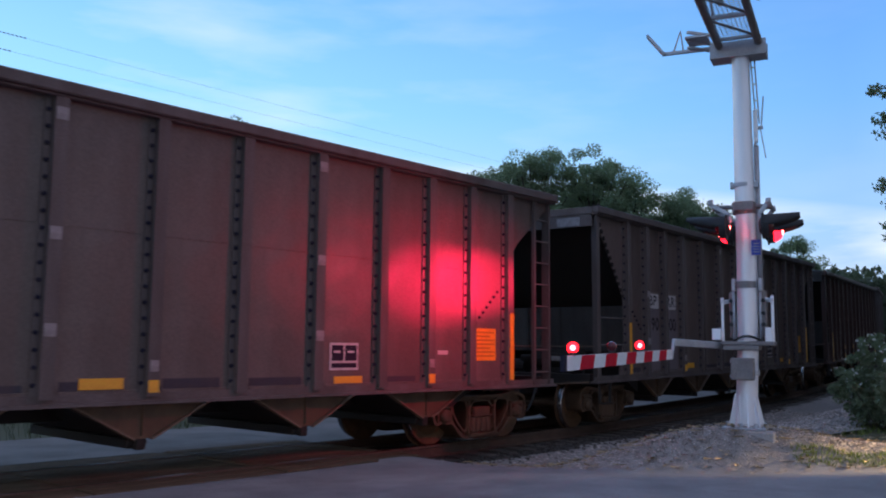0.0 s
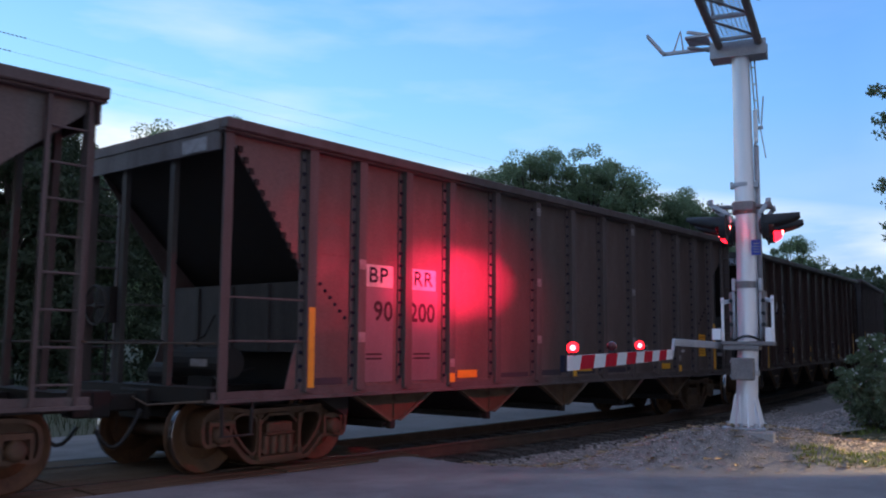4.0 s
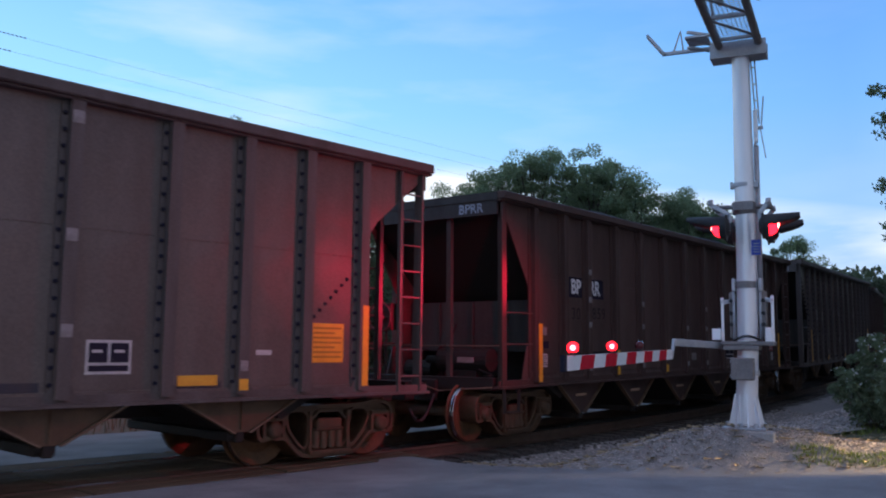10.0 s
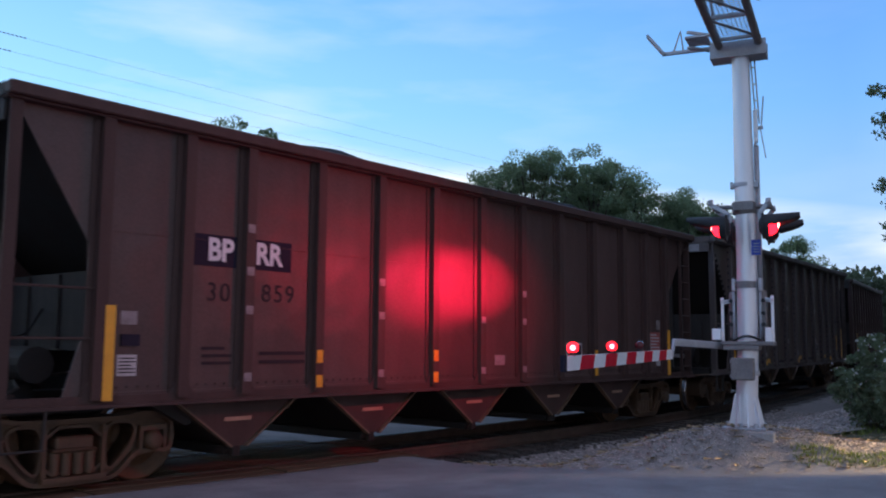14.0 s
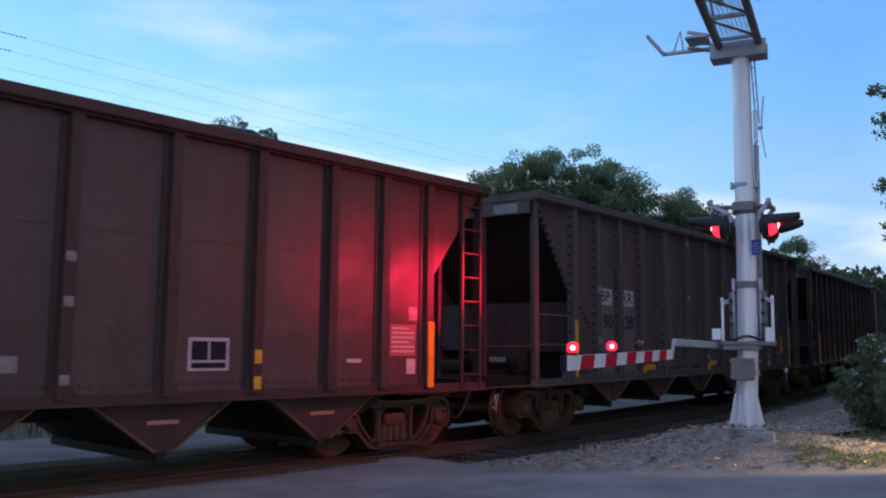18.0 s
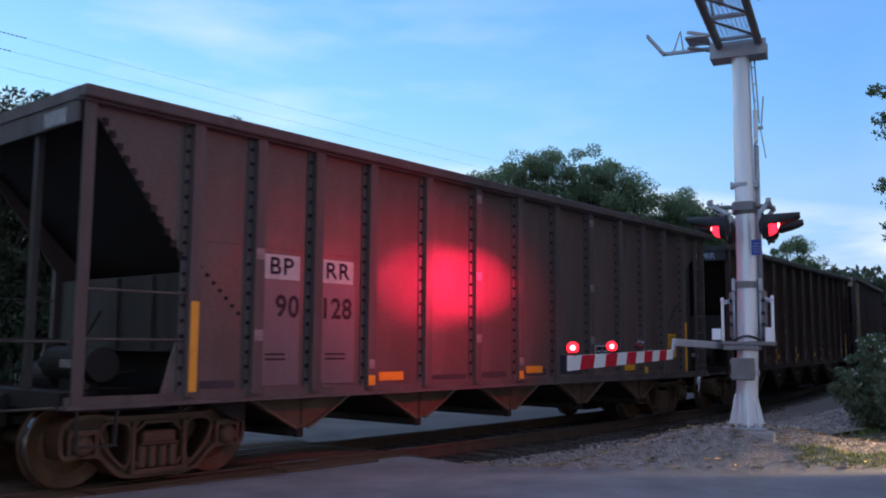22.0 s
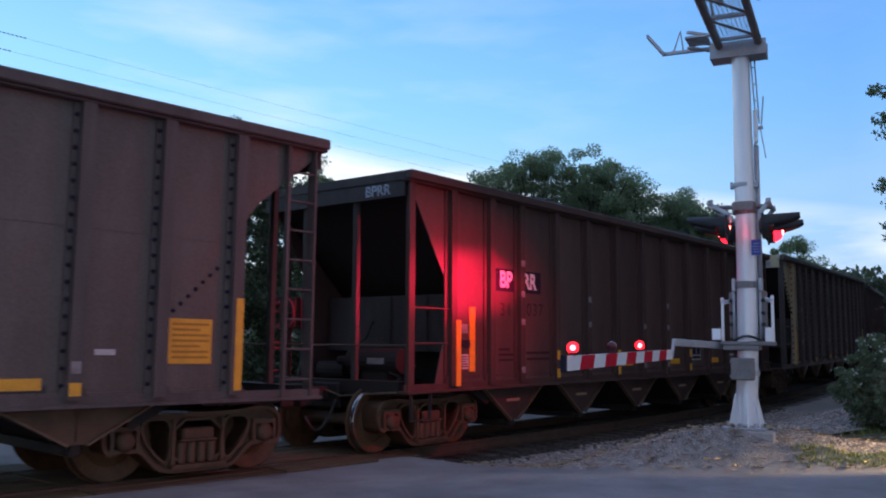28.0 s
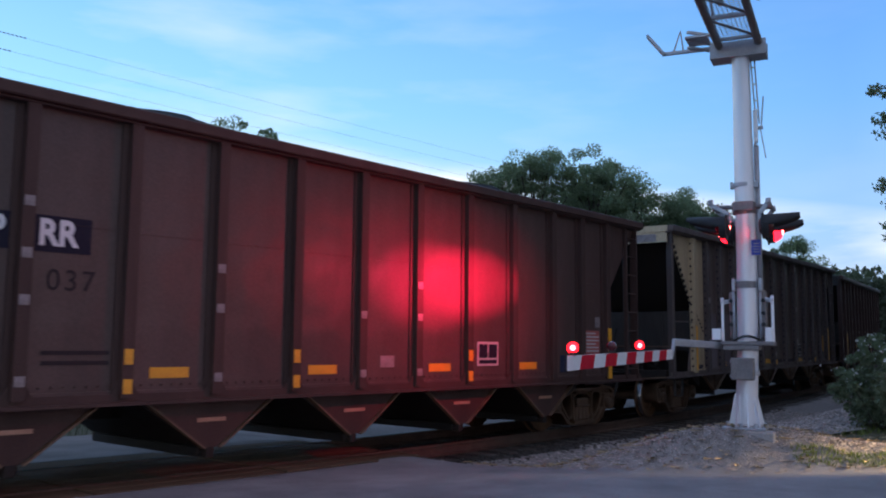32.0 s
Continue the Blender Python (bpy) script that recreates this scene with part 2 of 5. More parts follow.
    "orange_dark": mat("print_on_orange", (0.50, 0.21, 0.02), 0.6),
    "notice_red": mat("faded_red_notice", (0.42, 0.11, 0.10), 0.6, 0.0, (0.30, 0.09, 0.08), 0.6, 6.0, 0.0),
    "pale_blue": mat("pale_blue_stencil", (0.38, 0.42, 0.48), 0.6, 0.0, (0.2, 0.2, 0.22), 0.7, 8.0, 0.0),
    "straw": mat("dry_straw", (0.36, 0.27, 0.15), 0.85, 0.0, (0.2, 0.14, 0.08), 0.6, 9.0, 0.0, spread=0.4, island=True),
    "dull_metal": mat("dull_brown_grey_steel", (0.26, 0.235, 0.23), 0.55, 0.3, (0.17, 0.15, 0.145), 0.6, 5.0, 0.1, 50),
    "wire": mat("weathered_cable", (0.10, 0.10, 0.13), 0.6),
    "rubber": mat("black_rubber_hose", (0.02, 0.02, 0.02), 0.55),
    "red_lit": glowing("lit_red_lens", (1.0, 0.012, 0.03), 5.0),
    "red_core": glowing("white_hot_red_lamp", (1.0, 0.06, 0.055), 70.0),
    "red_hot": glowing("lit_red_gate_lamp", (1.0, 0.045, 0.06), 40.0),
    "red_rim": glowing("red_lens_rim", (1.0, 0.008, 0.016), 5.0),
    "lens_dark": mat("unlit_red_lens", (0.10, 0.006, 0.01), 0.25, 0.0, (0.07, 0.005, 0.008), 0.4, 8.0, 0.0),
}


def let_light_through(m, color, share):
    """Thin leaves: part of the light goes through them."""
    nt = m.node_tree
    b, out = nt.nodes["Principled BSDF"], nt.nodes["Material Output"]
    thin, both = nt.nodes.new("ShaderNodeBsdfTranslucent"), nt.nodes.new("ShaderNodeMixShader")
    thin.inputs[0].default_value = (*color, 1)
    both.inputs[0].default_value = share
    nt.links.new(b.outputs[0], both.inputs[1])
    nt.links.new(thin.outputs[0], both.inputs[2])
    nt.links.new(both.outputs[0], out.inputs[0])


let_light_through(M["leaf"], (0.24, 0.33, 0.18), 0.55)
let_light_through(M["leaf_shaded"], (0.07, 0.10, 0.05), 0.35)
let_light_through(M["leaf_bush"], (0.18, 0.26, 0.12), 0.45)
let_light_through(M["grass"], (0.12, 0.17, 0.04), 0.35)


# ---------- mesh helpers ----------
def box(bm, x0, x1, y0, y1, z0, z1):
    v = [bm.verts.new((x, y, z)) for x in (x0, x1) for y in (y0, y1) for z in (z0, z1)]
    for f in ((0, 1, 3, 2), (4, 6, 7, 5), (0, 4, 5, 1), (2, 3, 7, 6), (0, 2, 6, 4), (1, 5, 7, 3)):
        bm.faces.new([v[i] for i in f])


def prism(bm, pts, y0, y1):
    """A plate with the outline pts in x and z, from y0 to y1."""
    a = [bm.verts.new((x, y0, z)) for x, z in pts]
    b = [bm.verts.new((x, y1, z)) for x, z in pts]
    n = len(pts)
    bm.faces.new(a)
    bm.faces.new(b[::-1])
    for i in range(n):
        bm.faces.new((a[(i + 1) % n], a[i], b[i], b[(i + 1) % n]))


def tube(bm, p0, p1, r0, r1=None, seg=10, cap=True):
    p0, p1 = Vector(p0), Vector(p1)
    r1 = r0 if r1 is None else r1
    d = (p1 - p0).normalized()
    u = d.orthogonal().normalized()
    w = d.cross(u)
    a, b = [], []
    for i in range(seg):
        c, s = math.cos(2 * math.pi * i / seg), math.sin(2 * math.pi * i / seg)
        a.append(bm.verts.new(p0 + (u * c + w * s) * r0))
        b.append(bm.verts.new(p1 + (u * c + w * s) * r1))
    for i in range(seg):
        j = (i + 1) % seg
        bm.faces.new((a[i], a[j], b[j], b[i]))
    if cap:
        bm.faces.new(a[::-1])
        bm.faces.new(b)


def beam(bm, p0, p1, w, h, up=(0, 0, 1)):
    """A square bar from p0 to p1, w wide and h high."""
    p0, p1 = Vector(p0), Vector(p1)
    d = (p1 - p0).normalized()
    side = d.cross(Vector(up))
    side = side.normalized() if side.length > 1e-4 else d.orthogonal().normalized()
    top = side.cross(d)
    a = [bm.verts.new(p0 + side * sx * w / 2 + top * sz * h / 2) for sx, sz in ((-1, -1), (1, -1), (1, 1), (-1, 1))]
    b = [bm.verts.new(p1 + side * sx * w / 2 + top * sz * h / 2) for sx, sz in ((-1, -1), (1, -1), (1, 1), (-1, 1))]
    bm.faces.new(a[::-1])
    bm.faces.new(b)
    for i in range(4):
        j = (i + 1) % 4
        bm.faces.new((a[i], a[j], b[j], b[i]))


def spun(bm, profile, seg=32, axis="y", cap=True):
    """A body of revolution about the y axis (or z): profile of (radius, place along the axis)."""
    rings = []
    for r, a in profile:
        ring = []
        for i in range(seg):
            c, s = math.cos(2 * math.pi * i / seg) * r, math.sin(2 * math.pi * i / seg) * r
            ring.append(bm.verts.new((c, a, s) if axis == "y" else (c, s, a)))
        rings.append(ring)
    for p, q in zip(rings, rings[1:]):
        for i in range(seg):
            j = (i + 1) % seg
            bm.faces.new((p[i], p[j], q[j], q[i]))
    if cap:
        bm.faces.new(rings[0][::-1])
        bm.faces.new(rings[-1])


def cable(bm, pts, r, seg=5):
    """One round strand through all the points."""
    pts = [Vector(p) for p in pts]
    rings, u = [], None
    for i, p in enumerate(pts):
        d = (pts[min(i + 1, len(pts) - 1)] - pts[max(i - 1, 0)]).normalized()
        u = d.orthogonal() if u is None else u - d * u.dot(d)
        u = u.normalized()
        w = d.cross(u)
        rings.append([bm.verts.new(p + (u * math.cos(6.2832 * k / seg) + w * math.sin(6.2832 * k / seg)) * r) for k in range(seg)])
    for a, b in zip(rings, rings[1:]):
        for k in range(seg):
            bm.faces.new((a[k], a[(k + 1) % seg], b[(k + 1) % seg], b[k]))
    bm.faces.new(rings[0][::-1])
    bm.faces.new(rings[-1])


MESHES = {}


def mesh_of(name, bm, material, smooth=False, bevel=0.0):
    if bevel:
        bmesh.ops.bevel(bm, geom=list(bm.edges), offset=bevel, segments=1, affect="EDGES", clamp_overlap=True)
    bmesh.ops.recalc_face_normals(bm, faces=list(bm.faces))
    me = bpy.data.meshes.new(name)
    bm.to_mesh(me)
    bm.free()
    me.materials.append(material)
    if smooth:
        for f in me.polygons:
            f.use_smooth = True
    return me


def part(name, bm, material, parent, label="", smooth=False, bevel=0.0):
    ob = new(name, mesh_of(name, bm, material, smooth, bevel))
    ob.parent = parent
    if label:
        ob["label"] = label
    return ob


def made(name, bm, material, label, category, group="", kind="", smooth=False, bevel=0.0):
    ob = new(name, mesh_of(name, bm, material, smooth, bevel))
    return tagged(ob, label, category, group, kind)


def built(fill, *args):
    bm = bmesh.new()
    fill(bm, *args)
    return bm


def root(name, m, label, category, group=""):
    ob = new(name)
    ob.empty_display_size = 0.2
    ob.matrix_world = m
    return tagged(ob, label, category, group)


def letters(text, height, material, spacing=1.0, bold=0.0):
    """A flat mesh of letters in the built-in font, standing in x and z, facing -y, centred."""
    cu = bpy.data.curves.new("letters", "FONT")
    cu.body, cu.size, cu.space_character, cu.offset = text, height / 0.7, spacing, bold
    cu.align_x, cu.align_y, cu.extrude = "CENTER", "CENTER", 0.0
    ob = bpy.data.objects.new("letters", cu)
    me = bpy.data.meshes.new_from_object(ob)
    me.transform(Matrix.Rotation(radians(90), 4, "X"))
    bpy.data.objects.remove(ob)
    me.materials.clear()
    me.materials.append(material)
    return me


# ---------- hopper cars ----------
KINDS = {
    "ribbed": dict(length=15.02, top=4.09, ribs=(1.39, 2.27, 3.19, 4.16, 5.31, 6.48, 7.61, 8.73, 9.87, 10.99, 11.95, 12.86, 13.78), rib_w=0.14, bays=(3.18, 5.41, 7.65, 9.88, 12.11), low=0.46, reach=0.80,
                   axles=(0.42, 2.2, 12.72, 14.5), skin="steel_grey", rib="rib_grey", bolts=True),
    "heaped": dict(length=14.9, top=3.965, ribs=(1.05, 2.03, 2.87, 3.97, 5.07, 6.2, 7.32, 8.42, 9.56, 10.7, 11.83, 12.75, 13.62), rib_w=0.13, bays=(2.95, 5.18, 7.42, 9.66, 11.9), low=0.31, reach=0.84,
                   axles=(0.18, 1.96, 12.5, 14.28), skin="steel_red", rib="rib_red", bolts=False),
}
SIDE, PANEL, SILL = 1.56, 1.46, 0.86


def rib_mesh(kind, z1):
    def fill(bm):
        w = kind["rib_w"]
        # a hat section: raised web with two flanges on the panel
        prism(bm, [(-w / 2, SILL + 0.08), (w / 2, SILL + 0.08), (w / 2, z1), (-w / 2, z1)], -SIDE, -PANEL)
        box(bm, -w / 2 - 0.07, -w / 2, -PANEL - 0.022, -PANEL, SILL + 0.1, z1)
        for sx in (-1, 1):
            prism(bm, [(sx * w / 2, SILL + 0.10), (sx * (w / 2 + 0.1), SILL + 0.10), (sx * w / 2, SILL + 0.26)][::sx], -PANEL - 0.05, -PANEL)
    return built(fill)


def bolt_row_mesh(kind, z1):
    def fill(bm):
        z = SILL + 0.22
        while z < z1 - 0.1:
            tube(bm, (-kind["rib_w"] / 2 - 0.036, -PANEL - 0.02, z), (-kind["rib_w"] / 2 - 0.036, -PANEL - 0.05, z), 0.027, 0.02, 7)
            z += 0.17
    return built(fill)


def pierced(bm, outer, holes, y0, y1):
    """A plate in x and z with openings, y0 to y1."""
    edges = []
    for loop in (outer, *holes):
        vs = [bm.verts.new((x, y0, z)) for x, z in loop]
        edges += [bm.edges.new((vs[i], vs[(i + 1) % len(vs)])) for i in range(len(vs))]
    bmesh.ops.triangle_fill(bm, use_beauty=True, use_dissolve=False, edges=edges)
    made_faces = bmesh.ops.extrude_face_region(bm, geom=list(bm.faces))
    bmesh.ops.translate(bm, vec=(0, y1 - y0, 0), verts=[v for v in made_faces["geom"] if isinstance(v, bmesh.types.BMVert)])


def rounded(loop, times=2):
    """The closed outline with its corners cut and cut again."""
    for _ in range(times):
        out = []
        for (x0, z0), (x1, z1) in zip(loop, loop[1:] + loop[:1]):
            out += [(0.78 * x0 + 0.22 * x1, 0.78 * z0 + 0.22 * z1), (0.22 * x0 + 0.78 * x1, 0.22 * z0 + 0.78 * z1)]
        loop = out
    return loop


def inset(loop, d):
    """The closed outline moved by d across its own line, inwards for a loop that runs clockwise in x and z."""
    out, n = [], len(loop)
    for i in range(n):
        (x0, z0), (x1, z1) = loop[i - 1], loop[(i + 1) % n]
        tx, tz = x1 - x0, z1 - z0
        l = math.hypot(tx, tz) or 1.0
        out.append((loop[i][0] + d * tz / l, loop[i][1] - d * tx / l))
    return out


def side_frame_mesh():
    def fill(bm):
        half = [(0.0, 0.735), (0.55, 0.735), (0.74, 0.775), (0.98, 0.765), (1.12, 0.69), (1.155, 0.53), (1.13, 0.36), (1.05, 0.31), (0.93, 0.345), (0.82, 0.32), (0.72, 0.335), (0.52, 0.13), (0.40, 0.075), (0.0, 0.07)]
        outer = rounded([(-x, z) for x, z in half[::-1]][:-1] + half[:-1])
        window = rounded([(0.345, 0.655), (0.62, 0.665), (0.685, 0.585), (0.63, 0.44), (0.50, 0.285), (0.40, 0.20), (0.355, 0.26)])
        slot = rounded([(0.80, 0.46), (0.80, 0.39), (0.735, 0.38), (0.715, 0.44)][::-1], 1)
        middle = rounded([(-0.29, 0.64), (0.29, 0.64), (0.29, 0.16), (-0.29, 0.16)], 1)
        other = lambda loop: [(-x, z) for x, z in loop[::-1]]
        holes = [window, other(window), slot, other(slot), middle]
        pierced(bm, outer, holes, -0.045, 0.06)
        # raised rims of the casting, round the outside and round each window
        pierced(bm, outer, [inset(outer, 0.045)], -0.115, -0.045)
        for loop in (window, other(window), middle):
            pierced(bm, inset(loop, -0.032), [loop], -0.10, -0.045)
        # ribs over the spring group and the wear plates beside it
        for q in (-0.315, 0.315):
            box(bm, q - 0.02, q + 0.02, -0.125, -0.04, 0.15, 0.66)
        box(bm, -0.34, 0.34, -0.16, -0.02, 0.115, 0.165)
    return built(fill)


def wheel_mesh():
    return built(spun, [(0.20, -0.055), (0.30, -0.02), (0.385, -0.045), (0.44, -0.07), (0.457, -0.062), (0.460, 0.03), (0.482, 0.045), (0.482, 0.072), (0.40, 0.075), (0.30, 0.03), (0.11, 0.09), (0.10, -0.10)], 40)


def shared(key, make, *args):
    if key not in MESHES:
        MESHES[key] = make(*args)
    return MESHES[key]


def piece(name, me, parent, m=None, label="", material=None):
    ob = new(name, me)
    ob.parent = parent
    if m is not None:
        ob.matrix_local = m
    if label:
        ob["label"] = label
    if material is not None:
        ob.material_slots[0].link = "OBJECT"
        ob.material_slots[0].material = material
    return ob


WHEELSETS, CARS = [], []


def flip(m=None):
    """The far side of a car: the same mesh turned half round."""
    return (m or Matrix()) @ Matrix.Rotation(math.pi, 4, "Z")


def plate(name, x0, x1, z0, z1, material, car, y=None, label="", thick=0.004):
    """A thin plate or tape on the near side of a car, seen from -y."""
    y = -PANEL - 0.002 if y is None else y
    key = ("plate", round(x1 - x0, 2), round(z1 - z0, 2), material.name, thick)
    w, h = (x1 - x0) / 2, (z1 - z0) / 2
    me = shared(key, lambda: mesh_of(name, built(box, -w, w, -thick, 0, -h, h), material))
    return piece(name, me, car, pose((x0 + x1) / 2, y, (z0 + z1) / 2), label)


def words(name, text, x, z, height, material, car, y, turn=0.0, spacing=1.0, bold=0.0, stretch=1.0):
    me = shared(("words", text, height, material.name, spacing, bold), lambda: letters(text, height, material, spacing, bold))
    ob = piece(name, me, car, pose(x, y, z, 0, 0, turn))
    ob.scale = (stretch, 1, 1)
    return ob


def bars(car, x0, x1, z0, z1, n, material, y, name="text_bar"):
    """Lines of writing too small to read, as plain bars."""
    step = (z1 - z0) / n
    for i in range(n):
        plate(name, x0, x1 - (0.06 if i % 3 == 2 else 0.0) * (x1 - x0) * 4, z0 + step * (i + 0.3), z0 + step * (i + 0.7), material, car, y, thick=0.002)


def dress(car, K, X, k, marks, stencil):
    y1, y2 = -PANEL - 0.003, -PANEL - 0.009
    rib_y = -SIDE - 0.002
    if K == "ribbed":
        for x0, x1 in ((2.33, 2.97), (3.27, 3.92)):
            plate("paint_patch", X(x0), X(x1), 1.02, 2.28, M["lilac"], car, y1, "pale lilac repainted patch")
        if marks:
            for x0, x1, txt in ((2.37, 2.96, marks[0]), (3.31, 3.88, marks[1])):
                plate("mark_panel", X(x0), X(x1), 2.29, 2.59, M["white"], car, y1, "scuffed white stencil panel")
                words("mark", txt, X((x0 + x1) / 2), 2.44, 0.205, M["blue_black"], car, y2, bold=0.005, spacing=1.12, stretch=1.15)
            words("car_number", stencil[0], X(2.77), 1.955, 0.255, M["grey_letter"], car, y2, bold=0.008, spacing=1.08)
            words("car_number", stencil[1], X(3.58), 1.955, 0.255, M["grey_letter"], car, y2, bold=0.008, spacing=1.04)
            bars(car, X(2.45), X(2.75), 1.3, 1.42, 2, M["grey_letter"], y2)
            bars(car, X(3.4), X(3.75), 1.3, 1.42, 2, M["grey_letter"], y2)
        tapes = ((4.40, 4.88, 1.03), (7.88, 8.36, 1.06), (11.16, 11.66, 1.04)) if marks else ((3.2, 3.68, 1.03), (6.84, 7.32, 1.02), (10.2, 10.69, 0.985))
        for x0, x1, z0 in tapes:
            plate("tape", X(x0), X(x1), z0, z0 + 0.115, M["orange"], car, y1, "orange reflective tape")
        for i in (3, 6, 10):
            plate("tape", X(k["ribs"][i]) - 0.06, X(k["ribs"][i]) + 0.06, 0.98, 1.11, M["orange"], car, rib_y)
            plate("tag", X(k["ribs"][i]) - 0.05, X(k["ribs"][i]) + 0.05, 1.2, 1.32, M["scuffed"], car, rib_y)
        for i in (1, 5, 8):
            for z in (1.55, 2.5, 3.7)[: 1 + i % 3]:
                plate("scrape", X(k["ribs"][i]) - 0.06, X(k["ribs"][i]) + 0.06, z, z + 0.13, M["scuffed"], car, rib_y)
        # stencilled square, notice plate and small tags
        plate("square_sign", X(10.12), X(10.61), 1.18, 1.53, M["white"], car, y1, "white-framed dark maintenance stencil")
        for x0, x1, z0, z1 in ((10.15, 10.35, 1.30, 1.50), (10.38, 10.58, 1.30, 1.50), (10.15, 10.58, 1.21, 1.27)):
            plate("stencil_field", X(x0), X(x1), z0, z1, M["blue_black"], car, y2, thick=0.002)
        for x0 in (10.18, 10.42):
            plate("text_bar", X(x0), X(x0 + 0.11), 1.40, 1.43, M["white"], car, y2 - 0.004, thick=0.002)
        for i in (0, 2, 4, 5, 6, 7, 9):
            x0, x1 = k["ribs"][i] + 0.16, k["ribs"][i + 1] - 0.24 + 0.05 * math.sin(i * 2.1)
            plate("old_paint", X(x0), X(x1), 0.985 + 0.01 * (i % 2), 1.10 + 0.02 * math.sin(i * 1.3), M["old_paint"], car, y1 + 0.0022, "dark blue-grey patch of old paint", 0.001)
        plate("notice", X(12.98), X(13.51), 1.29, 1.78, M["orange"], car, y1, "orange notice plate with fine print")
        bars(car, X(13.02), X(13.47), 1.33, 1.75, 7, M["orange_dark"], y2)
        plate("tag", X(12.17), X(12.39), 1.38, 1.44, M["white"], car, y1)
        for x, z0, z1 in ((k["ribs"][0], 0.99, 1.97), (k["ribs"][-1] + 0.02, 0.99, 2.03)):
            plate("reflective_strip", X(x) - 0.045, X(x) + 0.055, z0, z1, M["orange"], car, rib_y, "orange-yellow reflective strip")
        me = shared("rivet", lambda: mesh_of("rivet", built(tube, (0, 0, 0), (0, -0.022, 0), 0.026, 0.018, 7), M["blue_black"]))
        for i in range(7):
            piece("rivet", me, car, pose(X(1.52 + 0.088 * i), -PANEL, 2.36 - 0.083 * i))
            piece("rivet", me, car, pose(X(13.55 - 0.088 * i), -PANEL, 2.36 - 0.083 * i))
        me = shared("lip", lambda: mesh_of("rivet_seam", built(lambda bm: [box(bm, 0.27 + 0.085 * i, 0.33 + 0.085 * i, -0.03, 0.0, -0.045 - 0.118 * i, 0.03 - 0.118 * i) for i in range(12)]), M["black_steel"]))
        tagged(piece("rivet_seam", me, car, pose(X(0), -PANEL, 3.78)), kind="stuff")
        plate_me = shared("end_sign", lambda: mesh_of("end_sign", built(box, -0.006, 0, -0.24, 0.24, -0.08, 0.08), M["scuffed"]))
        piece("end_sign", plate_me, car, pose(X(0.018), -0.98, k["top"] - 0.26), "scuffed white plate on the end")
    else:
        if marks:
            for x0, x1, txt in ((2.15, 2.75, marks[0]), (2.94, 3.55, marks[1])):
                plate("mark_panel", X(x0), X(x1), 2.38, 2.74, M["blue_black"], car, y1, "blue-black stencil panel")
                words("mark", txt, X((x0 + x1) / 2 + (0.06 if txt == marks[0] else -0.04)), 2.56, 0.25, M["letter_white"], car, y2, bold=0.012, stretch=0.92)
            words("car_number", stencil[0], X(2.50), 2.08, 0.21, M["grey_letter"], car, y2, spacing=1.2)
            words("car_number", stencil[1], X(3.36), 2.10, 0.21, M["grey_letter"], car, y2, spacing=1.2)
            bars(car, X(2.3), X(2.7), 1.25, 1.5, 3, M["grey_letter"], y2)
            bars(car, X(3.1), X(3.8), 1.25, 1.45, 2, M["grey_letter"], y2)
            words("mark", marks[0] + marks[1], X(-0.002) + 0.018, k["top"] - 0.25, 0.15, M["pale_blue"], car, -0.95, turn=-90, bold=0.004)
        plate("reflective_strip", X(1.09), X(1.20), 0.93, 1.89, M["orange"], car, rib_y, "orange-yellow reflective strip")
        if stencil and stencil[0] == "31":
            plate("reflective_strip", X(1.54), X(1.68), 1.13, 2.10, M["orange"], car, y1, "orange-yellow reflective strip")
        plate("tag", X(1.31), X(1.50), 1.70, 1.84, M["scuffed"], car, y1)
        plate("card_holder", X(1.32), X(1.53), 1.48, 1.60, M["blue_black"], car, y1, "dark card holder", 0.02)
        plate("notice", X(1.29), X(1.51), 1.17, 1.39, M["white"], car, y1, "white notice with fine print")
        bars(car, X(1.31), X(1.49), 1.19, 1.37, 5, M["grey_letter"], y2)
        lone = stencil and stencil[0] == "30"
        for x0 in () if lone else (4.27, 6.46, 8.72, 10.93):
            plate("tape", X(x0), X(x0 + 0.48), 1.13, 1.245, M["orange"], car, y1, "orange reflective tape")
        for i in (3, 5, 9) if lone else (3, 5, 8):
            plate("tape", X(k["ribs"][i]) - 0.05, X(k["ribs"][i]) + 0.05, 0.98, 1.13, M["orange"], car, rib_y)
            plate("tape", X(k["ribs"][i]) - 0.05, X(k["ribs"][i]) + 0.05, 1.28, 1.44, M["orange"], car, rib_y)
        for i in (2, 4, 6, 7):
            for z in (1.08, 1.85, 2.3, 2.8)[: 2 + i % 3]:
                plate("scrape", X(k["ribs"][i]) - 0.05, X(k["ribs"][i]) + 0.05, z, z + 0.10, M["scuffed"], car, rib_y)
        plate("tag", X(7.73), X(8.0), 1.20, 1.36, M["scuffed"], car, y1)
        plate("square_sign", X(9.83), X(10.36), 1.2, 1.57, M["white"], car, y1, "white-framed dark maintenance stencil")
        for x0, x1, z0, z1 in ((9.87, 10.08, 1.32, 1.53), (10.11, 10.32, 1.32, 1.53), (9.87, 10.32, 1.23, 1.29)):
            plate("stencil_field", X(x0), X(x1), z0, z1, M["blue_black"], car, y2, thick=0.002)
        plate("tag", X(12.15), X(12.4), 1.28, 1.33, M["white"], car, y1)
        plate("notice", X(12.92), X(13.42), 1.37, 1.80, M["notice_red"], car, y1, "red notice plate with white lines")
        bars(car, X(12.95), X(13.39), 1.4, 1.78, 6, M["white"], y2)
        plate("tag", X(13.25), X(13.42), 1.12, 1.33, M["white"], car, y1)
